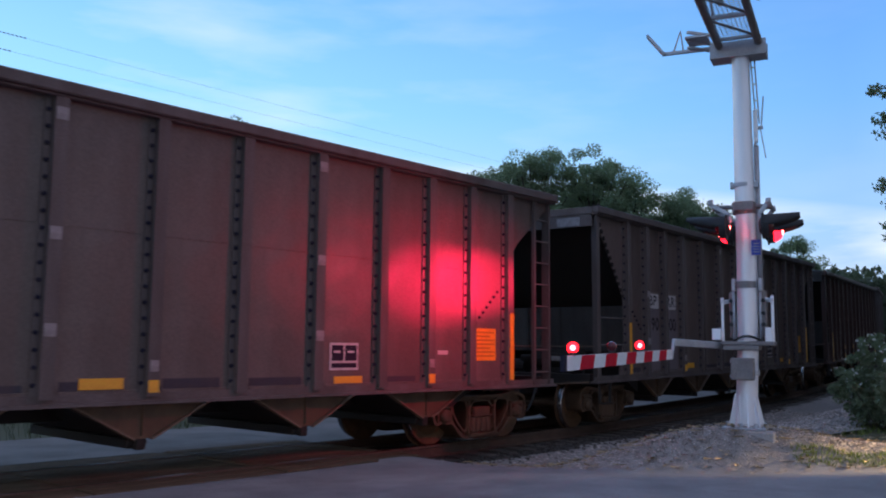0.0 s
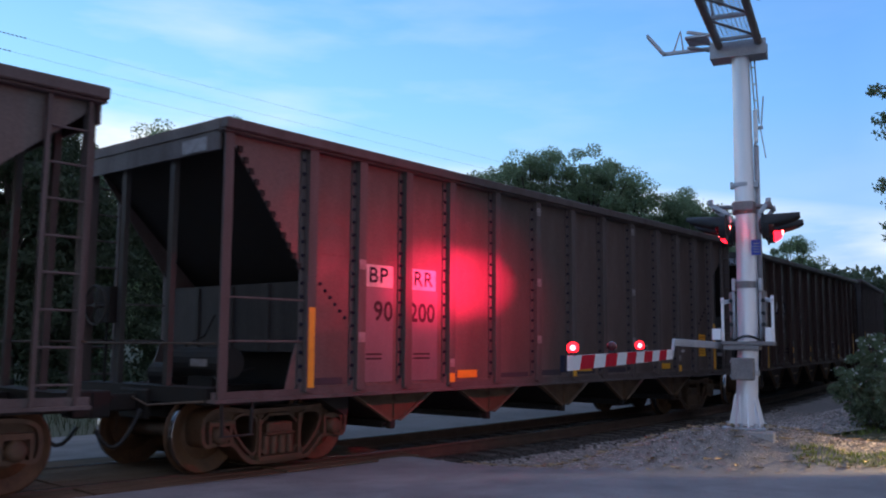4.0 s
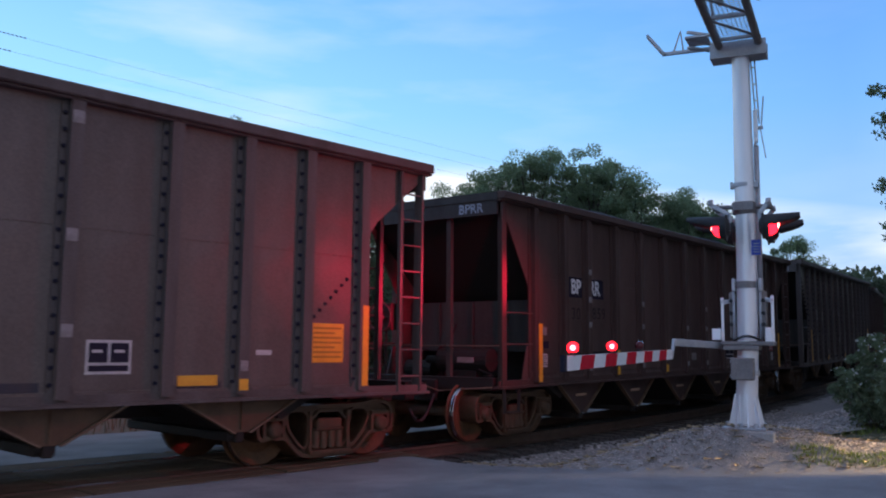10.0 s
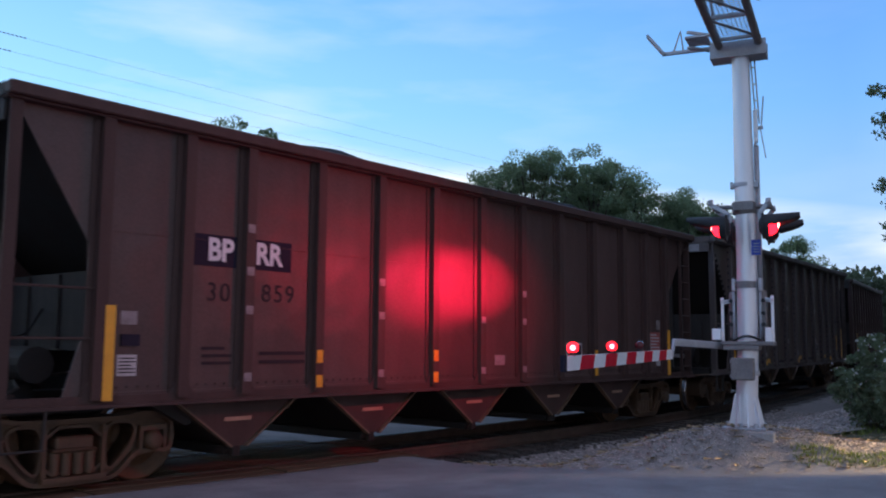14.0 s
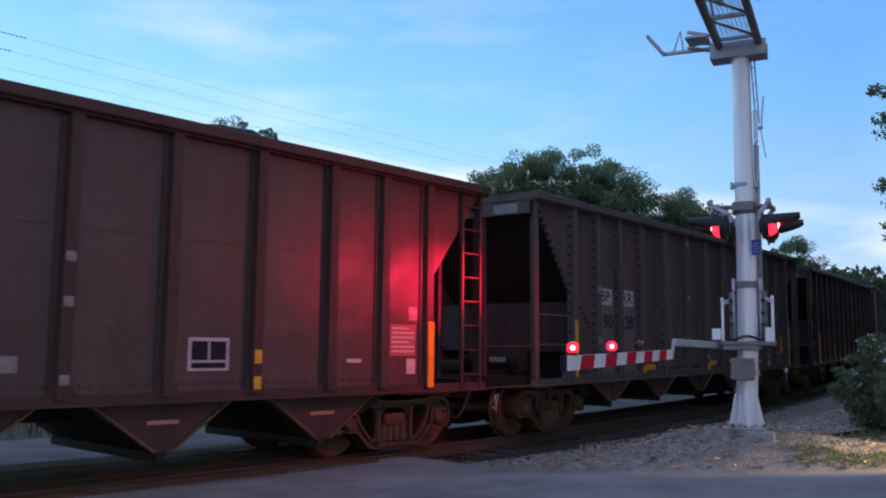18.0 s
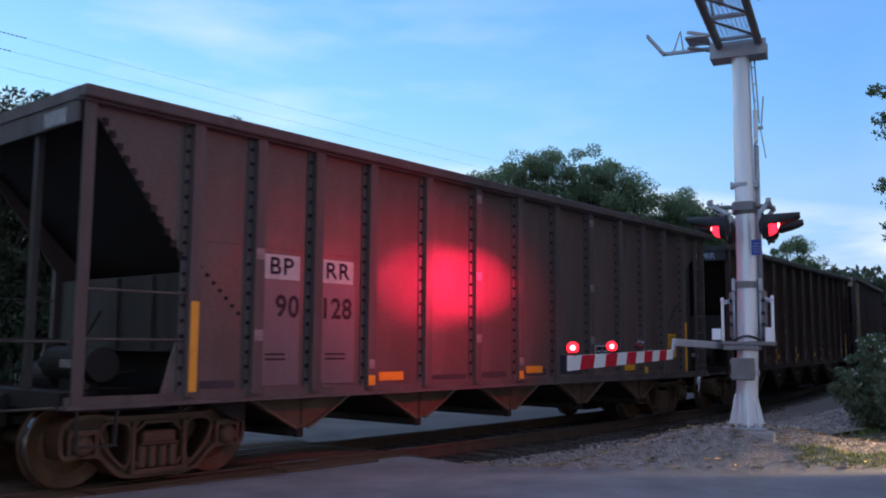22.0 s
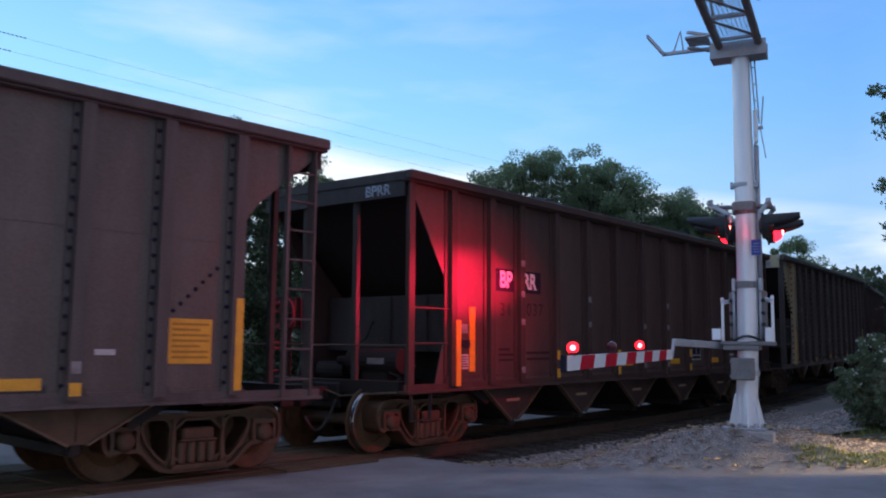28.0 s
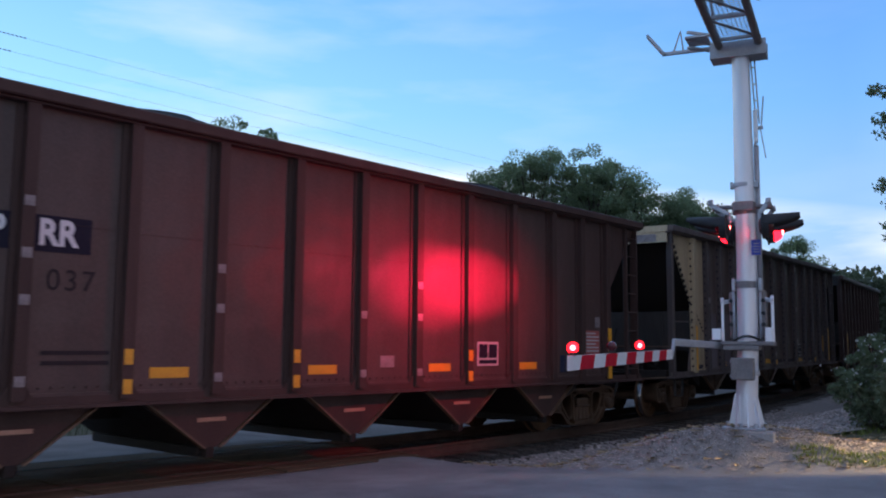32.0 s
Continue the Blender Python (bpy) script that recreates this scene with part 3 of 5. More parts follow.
        plate("tag", X(13.28), X(13.44), 1.86, 2.05, M["scuffed"], car, y1)
        plate("reflective_strip", X(13.58), X(13.70), 0.93, 1.85, M["orange"], car, rib_y, "orange-yellow reflective strip")
        me = shared("rivet_line", lambda: mesh_of("rivet_line", built(lambda bm: [tube(bm, (0.12 * i, 0, 0), (0.12 * i, -0.014, 0), 0.014, 0.01, 6) for i in range(100)]), M["rib_red"]))
        tagged(piece("rivet_line", me, car, pose(X(1.3), -PANEL, SILL + 0.2)), kind="stuff")
    for q in (-1, 1):
        me = shared("sill_tag", lambda: mesh_of("sill_tag", built(box, -0.14, 0.14, -0.004, 0, -0.03, 0.03), M["scuffed"]))
        piece("sill_tag", me, car, pose(q * (k["length"] / 2 - 0.55), -SIDE + 0.165, SILL + 0.085))


def hopper_car(kind_name, label, start, ends=None, marks=None, stencil=None, heap=False):
    k = KINDS[kind_name]
    half, top = k["length"] / 2, k["top"]
    z1 = top - 0.12
    car = root("hopper_car", Matrix(), label, "railway wagon", "cars of the coal train")
    CARS.append((car, start + half))
    skin, rib, black = M[k["skin"]], M[k["rib"]], M["black_steel"]
    end_skin = M[ends] if ends else skin
    X = lambda v: v - half
    K = kind_name

    # sides: one sheet between each two ribs, on both sides
    for i, (a, b) in enumerate(zip(k["ribs"], k["ribs"][1:])):
        w = b - a
        me = shared((K, "panel", i), lambda: mesh_of("side_panel", built(lambda bm: (box(bm, -w / 2, w / 2, -PANEL, -PANEL + 0.02, SILL + 0.09, z1), box(bm, -w / 2, w / 2, -PANEL - 0.007, -PANEL, 2.66, 2.68), box(bm, -w / 2, w / 2, -PANEL - 0.03, -PANEL, SILL + 0.12, SILL + 0.15))), skin))
        for s in (0, 1):
            place = pose(X((a + b) / 2), 0, 0)
            use = M["steel_tan"] if ends and i == 0 else None
            piece("side_panel", me, car, flip(place) if s else place, material=use)
    me = shared((K, "rib"), lambda: mesh_of("rib", rib_mesh(k, z1), rib))
    for a in k["ribs"]:
        for s in (0, 1):
            place = pose(X(a), 0, 0)
            one = piece("rib", me, car, flip(place) if s else place, material=M["steel_tan"] if ends and a == k["ribs"][0] else None)
            if k["bolts"]:
                row = shared((K, "bolts"), lambda: mesh_of("bolt_line", bolt_row_mesh(k, z1), M["blue_black"]))
                tagged(piece("bolt_line", row, one), kind="stuff")
    # end corners of the sides, cut off along the slope of the end sheet
    a, b = k["ribs"][0], k["length"] - k["ribs"][-1]
    for e, span in ((0, a), (1, b)):
        pts = [(X(0.10), z1), (X(span), z1), (X(span), 2.32)] if e == 0 or K == "heaped" else [(X(0.10), z1), (X(span), z1), (X(span), 2.78), (X(0.95), 3.17), (X(0.55), 3.5), (X(0.14), 3.84)]
        me = shared((K, "gusset", e), lambda: mesh_of("corner_sheet", built(prism, pts, -PANEL, -PANEL + 0.02), skin))
        for s in (0, 1):
            # near and far sheet are mirror pictures, so the plate is moved across
            shift = pose(0, 2 * PANEL - 0.02 if s else 0, 0)
            m = shift if e == 0 else Matrix.Rotation(math.pi, 4, "Z") @ pose(0, 0 if s else 2 * PANEL - 0.02, 0)
            piece("corner_sheet", me, car, m, material=end_skin if ends and e == 0 else None)
    # top chord: sides and ends, with the flange that hangs over
    def chord(bm, x0, x1):
        box(bm, x0, x1, -SIDE - 0.06, -SIDE + 0.08, top - 0.13, top)
        box(bm, x0, x1, -SIDE - 0.02, -SIDE + 0.14, top - 0.16, top - 0.13)
    me = shared((K, "chord"), lambda: mesh_of("top_chord", built(chord, X(0), -X(0)), rib, bevel=0.03))
    piece("top_chord", me, car)
    piece("top_chord", me, car, flip())
    me = shared((K, "end_chord"), lambda: mesh_of("end_chord", built(lambda bm: (box(bm, X(0), X(0.16), -SIDE + 0.081, SIDE - 0.081, top - 0.13, top - 0.003), box(bm, X(0.02), X(0.05), -SIDE + 0.1, SIDE - 0.1, top - 0.36, top - 0.13))), rib if K == "ribbed" else M["end_grey"]))
    piece("end_chord", me, car, material=M["steel_tan"] if ends else None)
    piece("end_chord", me, car, flip())
    # side sill
    def sill(bm):
        box(bm, X(0.0), -X(0.0), -SIDE - 0.01, -SIDE + 0.16, SILL, SILL + 0.035)
        box(bm, X(0.0), -X(0.0), -SIDE + 0.05, -SIDE + 0.08, SILL + 0.035, SILL + 0.12)
    me = shared((K, "sill"), lambda: mesh_of("side_sill", built(sill), rib))
    piece("side_sill", me, car)
    piece("side_sill", me, car, flip())
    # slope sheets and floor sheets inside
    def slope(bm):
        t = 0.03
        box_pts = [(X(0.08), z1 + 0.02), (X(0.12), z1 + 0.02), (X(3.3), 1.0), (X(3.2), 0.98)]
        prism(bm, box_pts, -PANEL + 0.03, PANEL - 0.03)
    # black also carries the shade inside the open end
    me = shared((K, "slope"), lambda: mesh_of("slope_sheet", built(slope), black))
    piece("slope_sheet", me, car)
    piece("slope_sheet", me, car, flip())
    # end frame: corner posts, two inner posts, cross bars, the upright sheet under the slope
    me = shared((K, "post"), lambda: mesh_of("corner_post", built(lambda bm: (box(bm, -0.05, 0.07, -SIDE + 0.02, -SIDE + 0.05, SILL, z1), box(bm, 0.04, 0.07, -SIDE + 0.05, -SIDE + 0.17, SILL, z1))), rib))
    for m in (pose(X(0.1), 0, 0), pose(-X(0.1), 0, 0, 0, 0, 180)):
        piece("corner_post", me, car, m)
        piece("corner_post", me, car, m @ pose(0, 2 * SIDE - 0.19, 0))
    me = shared((K, "inner"), lambda: mesh_of("end_post", built(beam, (0, 0, SILL), (0, 0, z1), 0.09, 0.07, (1, 0, 0)), M["end_grey"]))
    for m in (pose(X(0.12), -0.45, 0), pose(X(0.12), 0.62, 0), pose(-X(0.12), -0.62, 0), pose(-X(0.12), 0.45, 0)):
        piece("end_post", me, car, m)
    me = shared((K, "bulkhead"), lambda: mesh_of("end_bulkhead", built(box, X(1.38), X(1.42), -PANEL + 0.05, PANEL - 0.05, 1.42, 2.3), M["end_grey"]))
    me_stiff = shared((K, "stiffener"), lambda: mesh_of("stiffener", built(box, X(1.35), X(1.379), -0.03, 0.03, 1.44, 2.28), M["end_grey"]))
    for m in (Matrix(), flip()):
        sheet_ob = piece("end_bulkhead", me, car, m)
        for y in (-0.75, 0.0, 0.75):
            piece("stiffener", me_stiff, sheet_ob, pose(0, y, 0))
    # added black sheet for the deep shade in the open space under the bulkhead
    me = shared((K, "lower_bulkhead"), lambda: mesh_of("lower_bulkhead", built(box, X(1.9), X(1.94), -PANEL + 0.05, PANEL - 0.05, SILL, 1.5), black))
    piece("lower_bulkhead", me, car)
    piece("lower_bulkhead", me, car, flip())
    # corner gussets, brake step, brake wheel, pipes and placards on the end platform
    me = shared((K, "foot_gusset"), lambda: mesh_of("foot_gusset", built(prism, [(X(k["ribs"][0]) - 0.02, SILL + 0.04), (X(k["ribs"][0]) - 0.02, 1.55), (X(k["ribs"][0]) - 0.16, 1.52), (X(k["ribs"][0]) - 0.34, SILL + 0.04)], -PANEL, -PANEL + 0.02), skin))
    for m in (Matrix(), pose(0, 2 * PANEL - 0.02, 0)):
        piece("foot_gusset", me, car, m)
    me = shared((K, "step"), lambda: mesh_of("brake_step", built(lambda bm: (*[box(bm, X(-0.20) + 0.05 * q, X(-0.165) + 0.05 * q, 0.55, 1.45, SILL + 0.02, SILL + 0.05) for q in range(4)], *[box(bm, X(-0.20), X(0.02), y, y + 0.03, SILL - 0.02, SILL + 0.02) for y in (0.6, 1.35)])), M["flange"]))
    piece("brake_step", me, car, label="steel brake step, warm light in its colour")
    def wheel_rim(bm):
        cable(bm, [(X(-0.07), 0.92 + 0.25 * math.cos(u), 2.0 + 0.25 * math.sin(u)) for u in np.linspace(0, 2 * math.pi, 25)], 0.016, 6)
        for u in np.arange(0, 2 * math.pi, math.pi / 3):
            tube(bm, (X(-0.05), 0.92, 2.0), (X(-0.07), 0.92 + 0.24 * math.cos(u), 2.0 + 0.24 * math.sin(u)), 0.010, 0.010, 6)
        tube(bm, (X(0.02), 0.92, 2.0), (X(-0.09), 0.92, 2.0), 0.035, 0.035, 10)
    me = shared((K, "brake_wheel"), lambda: mesh_of("brake_wheel", built(wheel_rim), M["end_grey"]))
    piece("brake_wheel", me, car, label="round hand brake wheel")
    me = shared((K, "brake_housing"), lambda: mesh_of("brake_housing", built(lambda bm: (box(bm, X(0.02), X(0.2), 0.74, 1.10, 1.78, 2.24), tube(bm, (X(0.1), 0.92, SILL + 0.1), (X(0.1), 0.92, 1.78), 0.02, 0.02, 8))), black, bevel=0.02))
    piece("brake_housing", me, car)
    me = shared((K, "pipe"), lambda: mesh_of("brake_pipe", built(lambda bm: (cable(bm, [(X(0.3), -1.05, SILL + 0.12), (X(0.5), -1.02, 1.05), (X(0.6), -0.7, 1.12), (X(1.3), -0.6, 1.2)], 0.018, 6), cable(bm, [(X(0.9), 0.3, SILL + 0.05), (X(0.9), 0.32, 1.5), (X(1.2), 0.35, 1.62), (X(1.36), 0.35, 1.9)], 0.016, 6), tube(bm, (X(1.0), 0.55, 1.12), (X(1.0), 1.15, 1.12), 0.14, 0.14, 14))), black))
    piece("brake_pipe", me, car)
    me = shared((K, "lever"), lambda: mesh_of("cut_lever", built(cable, [(X(-0.04), -1.4, SILL + 0.02), (X(-0.06), -0.9, SILL - 0.02), (X(-0.10), -0.4, SILL - 0.06), (X(-0.12), -0.1, SILL + 0.02)], 0.014, 6), M["flange"]))
    piece("cut_lever", me, car)
    piece("cut_lever", me, car, flip())
    me = shared((K, "stirrup"), lambda: mesh_of("stirrup_step", built(lambda bm: (beam(bm, (X(0.12), -SIDE + 0.04, SILL), (X(0.14), -SIDE + 0.04, 0.50), 0.05, 0.014), beam(bm, (X(0.55), -SIDE + 0.04, SILL), (X(0.53), -SIDE + 0.04, 0.50), 0.05, 0.014), box(bm, X(0.12), X(0.55), -SIDE + 0.01, -SIDE + 0.07, 0.485, 0.50))), M["end_grey"]))
    piece("stirrup_step", me, car)
    piece("stirrup_step", me, car, flip())
    me = shared((K, "end_sill"), lambda: mesh_of("end_sill", built(lambda bm: (box(bm, X(0.0), X(0.3), -SIDE + 0.17, SIDE - 0.17, SILL - 0.02, SILL + 0.16), box(bm, X(0.3), X(1.38), -1.1, 1.1, SILL - 0.06, SILL + 0.03))), black))
    piece("end_sill", me, car)
    piece("end_sill", me, car, flip())
    me = shared((K, "rail"), lambda: mesh_of("hand_rail", built(cable, [(X(0.06), -1.46, 1.52), (X(0.06), 1.46, 1.52)], 0.014, 6), M["rail_side"]))
    piece("hand_rail", me, car)
    piece("hand_rail", me, car, flip())
    me = shared((K, "short_rail"), lambda: mesh_of("grab_iron", built(cable, [(X(0.16), -SIDE + 0.06, 0), (X(k["ribs"][0]) - 0.02, -SIDE + 0.06, 0)], 0.013, 6), rib))
    for z in (1.55, 2.05):
        piece("grab_iron", me, car, pose(0, 0, z))
        piece("grab_iron", me, car, pose(0, 2 * SIDE - 0.12, z))
    # ladder at the rear near corner and the front far corner
    me = shared((K, "rung"), lambda: mesh_of("rung", built(cable, [(-X(0.12), -SIDE + 0.05, 0), (-X(0.55), -SIDE + 0.05, 0)], 0.013, 6), rib))
    for i in range(8):
        piece("rung", me, car, pose(0, 0, 1.1 + 0.36 * i))
        piece("rung", me, car, pose(0, 0, 1.1 + 0.36 * i, 0, 0, 180))
    me = shared((K, "stile"), lambda: mesh_of("ladder_stile", built(beam, (-X(0.56), -SIDE + 0.05, SILL), (-X(0.56), -SIDE + 0.05, z1), 0.06, 0.04, (1, 0, 0)), rib))
    piece("ladder_stile", me, car)
    piece("ladder_stile", me, car, flip())
    # brake gear on the end platform
    me = shared((K, "cylinder"), lambda: mesh_of("brake_cylinder", built(lambda bm: (tube(bm, (X(0.75), -0.85, 1.28), (X(0.75), 0.2, 1.28), 0.19, 0.19, 16), tube(bm, (X(0.75), 0.2, 1.28), (X(0.75), 0.5, 1.28), 0.07, 0.07, 10), box(bm, X(0.65), X(0.85), -0.6, -0.1, SILL + 0.03, 1.12))), black))
    cyl = piece("brake_cylinder", me, car)
    me = shared((K, "cyl_label"), lambda: mesh_of("cylinder_label", built(box, X(0.552), X(0.558), -0.62, -0.28, 1.24, 1.33), M["scuffed"]))
    piece("cylinder_label", me, cyl, label="pale label")
    me = shared((K, "coupler"), lambda: mesh_of("coupler", built(lambda bm: (box(bm, X(-0.45), X(0.6), -0.09, 0.09, 0.72, 0.92), box(bm, X(-0.66), X(-0.42), -0.17, 0.15, 0.66, 0.97), box(bm, X(-0.05), X(0.02), -0.3, 0.3, 0.62, 0.98))), black, bevel=0.02))
    piece("coupler", me, car)
    piece("coupler", me, car, flip())
    hose = [(X(-0.15 - 0.5 * u), -0.35 + 0.1 * u, 0.75 - 0.42 * math.sin(u * 2.6)) for u in np.linspace(0, 1, 8)]
    me = shared((K, "hose"), lambda: mesh_of("air_hose", built(cable, hose, 0.025, 6), M["rubber"], True))
    piece("air_hose", me, car)
    piece("air_hose", me, car, flip())
    # centre sill and discharge hoppers
    me = shared((K, "centre"), lambda: mesh_of("centre_sill", built(box, X(0.3), -X(0.3), -0.2, 0.2, 0.62, 0.98), black))
    piece("centre_sill", me, car)
    low, w = k["low"], k["reach"]
    dull = M["rust"] if K == "ribbed" else rib
    def bay(bm):
        prism(bm, [(-w, SILL), (-0.10, low + 0.03), (0.10, low + 0.03), (w, SILL)], -1.235, 1.235)
        # the pair of chutes meets the centre sill: a steeper saddle on either side of it
        for q in (-1, 1):
            prism(bm, [(q * (w - 0.04), SILL - 0.01), (q * 0.16, low + 0.12), (q * 0.16, low + 0.06), (q * (w + 0.03), SILL - 0.03)][::q], -1.27, -1.235)
    # slope faces black: soot plus the shade of their recess in the colour
    me = shared((K, "bay"), lambda: mesh_of("discharge_hopper", built(bay), black))
    me_side = shared((K, "bay_side"), lambda: mesh_of("hopper_side", built(lambda bm: (prism(bm, [(-w + 0.02, SILL), (-0.10, low + 0.02), (0.10, low + 0.02), (w - 0.02, SILL)], -1.30, -1.272), *[box(bm, -0.012, 0.012, -1.325, -1.30, low + 0.05, SILL - 0.01) for _ in range(K == "ribbed")])), dull))
    me_fl = [shared((K, "flange", q), lambda: mesh_of("edge_flange", built(beam, (q * (w - 0.01), -1.315, SILL - 0.012), (q * 0.10, -1.315, low + 0.015), 0.075, 0.022), M["flange"])) for q in (-1, 1)]
    me_door = shared((K, "door"), lambda: mesh_of("outlet_door", built(lambda bm: (box(bm, -0.115, 0.115, -1.2, 1.2, low - 0.09, low + 0.02), box(bm, -0.06, 0.05, -1.30, -1.2, low - 0.10, low + 0.03), box(bm, -0.14, 0.10, -1.24, -1.20, low - 0.05, low + 0.0))), black, bevel=0.012))
    me_dash = shared((K, "dash"), lambda: mesh_of("tape", built(box, -0.19, 0.19, -1.309, -1.303, 0.62, 0.665), M["faded_orange"]))
    for x in k["bays"]:
        bay_ob = piece("discharge_hopper", me, car, pose(X(x), 0, 0))
        piece("hopper_side", me_side, bay_ob)
        for f in me_fl:
            piece("edge_flange", f, bay_ob)
        piece("outlet_door", me_door, bay_ob)
        if K == "heaped":
            piece("tape", me_dash, bay_ob, label="faded orange tape")
    for e in (0, 1):
        me = shared((K, "end_slope"), lambda: mesh_of("underside_plate", built(prism, [(X(2.35), 0.62), (X(2.28), 0.60), (X(1.75), SILL + 0.02), (X(2.35), SILL + 0.02)], -1.25, 1.25), black))
        piece("underside_plate", me, car, flip() if e else None)
    # running gear
    me_frame = shared("frame", lambda: mesh_of("side_frame", side_frame_mesh(), M["rust"]))
    me_cap = shared("cap", lambda: mesh_of("bearing_cap", built(spun, [(0.05, -0.16), (0.09, -0.15), (0.11, -0.10), (0.115, 0.06), (0.05, 0.07)], 18), M["rust"], True))
    me_adapter = shared("adapter", lambda: mesh_of("bearing_adapter", built(lambda bm: (box(bm, -0.16, 0.16, -0.135, -0.05, 0.565, 0.625), prism(bm, [(-0.17, 0.57), (-0.125, 0.57), (-0.125, 0.36), (-0.16, 0.36)], -0.13, -0.05), prism(bm, [(0.17, 0.57), (0.16, 0.36), (0.125, 0.36), (0.125, 0.57)], -0.13, -0.05))), M["rust"]))
    me_spring = shared("spring", lambda: mesh_of("coil_spring", built(spun, [(0.05, 0.17)] + [(0.052 + 0.014 * (i % 2), 0.18 + 0.022 * i) for i in range(11)] + [(0.05, 0.42)], 12, "z"), M["rust"], True))
    me_wheel = shared("wheel", lambda: mesh_of("wheel", wheel_mesh(), M["wheel"]))
    me_axle = shared("axle", lambda: mesh_of("wheelset", built(spun, [(0.07, -1.12), (0.08, -0.8), (0.10, -0.7), (0.085, 0), (0.10, 0.7), (0.08, 0.8), (0.07, 1.12)], 16), M["rust"], True))
    me_tread = shared("tread", lambda: mesh_of("tread", built(spun, [(0.4560, -0.0640), (0.4612, -0.0600), (0.4645, 0.028), (0.4605, 0.029)], 40, "y", False), M["tread"], True))
    me_bol = shared("bolster", lambda: mesh_of("bolster", built(lambda bm: (box(bm, -0.2, 0.2, -1.13, 1.13, 0.43, 0.56), box(bm, -0.24, 0.24, -1.15, 1.15, 0.40, 0.44), box(bm, -0.16, 0.16, -0.3, 0.3, 0.58, 0.66))), M["rust"], bevel=0.02))
    for a, b in (k["axles"][:2], k["axles"][2:]):
        mid, reach = (a + b) / 2, (b - a) / 2
        piece("bolster", me_bol, car, pose(X(mid), 0, 0))
        for s in (-1, 1):
            fr = piece("side_frame", me_frame, car, pose(X(mid), s * 1.0, 0, 0, 0, 0 if s < 0 else 180))
            for q in (-1, 1):
                piece("bearing_cap", me_cap, fr, pose(q * reach, -0.03, 0.457))
                piece("bearing_adapter", me_adapter, fr, pose(q * reach, 0, 0))
            for q in (-0.19, -0.065, 0.065, 0.19):
                piece("coil_spring", me_spring, fr, pose(q, -0.06, 0))
        for v in (a, b):
            ax = piece("wheelset", me_axle, car, pose(X(v), 0, 0.457))
            WHEELSETS.append((ax, X(v)))
            for s in (-1, 1):
                piece("wheel", me_wheel, ax, pose(0, s * 0.755, 0, 0, 0, 0 if s < 0 else 180))
                piece("tread", me_tread, ax, pose(0, s * 0.755, 0, 0, 0, 0 if s < 0 else 180), "bright worn wheel tread")
    # the load
    if heap:
        rng = np.random.RandomState(5)
        def load(bm):
            nx, ny = 70, 14
            rows = []
            for i in range(nx + 1):
                x = X(0.12) + (k["length"] - 0.24) * i / nx
                row = []
                for j in range(ny + 1):
                    y = -1.46 + 2.92 * j / ny
                    e = min(1.0, (1 + min(i, nx - i)) / 15.0)
                    u = x + half
                    pile = 0.27 + 0.20 * math.exp(-(((u - 5.4) / 1.3) ** 2)) + 0.14 * math.exp(-(((u - 10.9) / 1.1) ** 2)) + 0.04 * math.sin(u * 1.9) + 0.02 * math.sin(u * 5.3)
                    h = pile * e * (1 - (abs(y) / 1.47) ** 2)
                    row.append(bm.verts.new((x + rng.uniform(-0.03, 0.03), y, top - 0.06 + h + rng.uniform(-0.03, 0.03))))
                rows.append(row)
            for p, q in zip(rows, rows[1:]):
                for j in range(ny):
                    bm.faces.new((p[j], p[j + 1], q[j + 1], q[j]))
        piece("coal_load", shared((K, "load"), lambda: mesh_of("coal_load", built(load), M["coal"])), car, label="heaped black coal")
    dress(car, K, X, k, marks, stencil)
    return car


# ---------- ground ----------
def smooth(a, b, v):
    u = min(1.0, max(0.0, (v - a) / (b - a)))
    return u * u * (3 - 2 * u)


def mix(a, b, u):
    return a + (b - a) * u


EDGE = ((-60, 40), (-12, 20), (-8.3, 14.0), (-6.6, 11.4), (-5.4, 9.95), (-4.6, 9.1), (-3.8, 8.75), (-1.3, 8.9), (60, 8.9))


def road_edge(y):
    for (y0, x0), (y1, x1) in zip(EDGE, EDGE[1:]):
        if y <= y1:
            return mix(x0, x1, (y - y0) / (y1 - y0))
    return EDGE[-1][1]


def off_track(x, y):
    """Distance from the middle of the track, positive on its far side, and the height of the rail head there."""
    return y - 0.5 * BEND * x * x, (0.5 * RISE * x * x if x > 0 else 0.0)


def height(x, y):
    x = max(-60.0, min(60.0, x))
    v, lift = off_track(x, y)
    lift *= 1 - smooth(25, 60, abs(v))
    aside = smooth(-0.3, 0.9, x - road_edge(y))
    road = 0.10 * smooth(1.5, 5.5, -v) - 0.015
    if v > 0:
        road = -0.02 - 0.10 * smooth(1.5, 7.0, v)
    bed = -0.20 - 0.10 * smooth(1.5, 2.4, abs(v))
    if v < 0:
        bed = mix(bed, 0.27, smooth(2.1, 5.0, -v))
        bed += 0.27 * math.exp(-(((x - 10.75) / 1.25) ** 2 + ((y + 5.15) / 1.3) ** 2))
    else:
        bed = mix(bed, -0.12, smooth(1.6, 2.6, v))
    z = mix(road, bed, aside)
    if abs(v) < 1.38:
        z = min(z, -0.21)
    z += 3.5 * smooth(14, 60, v) + 0.02 * noise.noise(Vector((x * 0.7, y * 0.7, 0))) * (1 - 0.8 * (1 - aside))
    return z + lift


def sheet(xs, ys, keep, up):
    bm = bmesh.new()
    seen = {}
    def vert(i, j):
        if (i, j) not in seen:
            seen[i, j] = bm.verts.new((xs[i], ys[j], height(xs[i], ys[j]) + up))
        return seen[i, j]
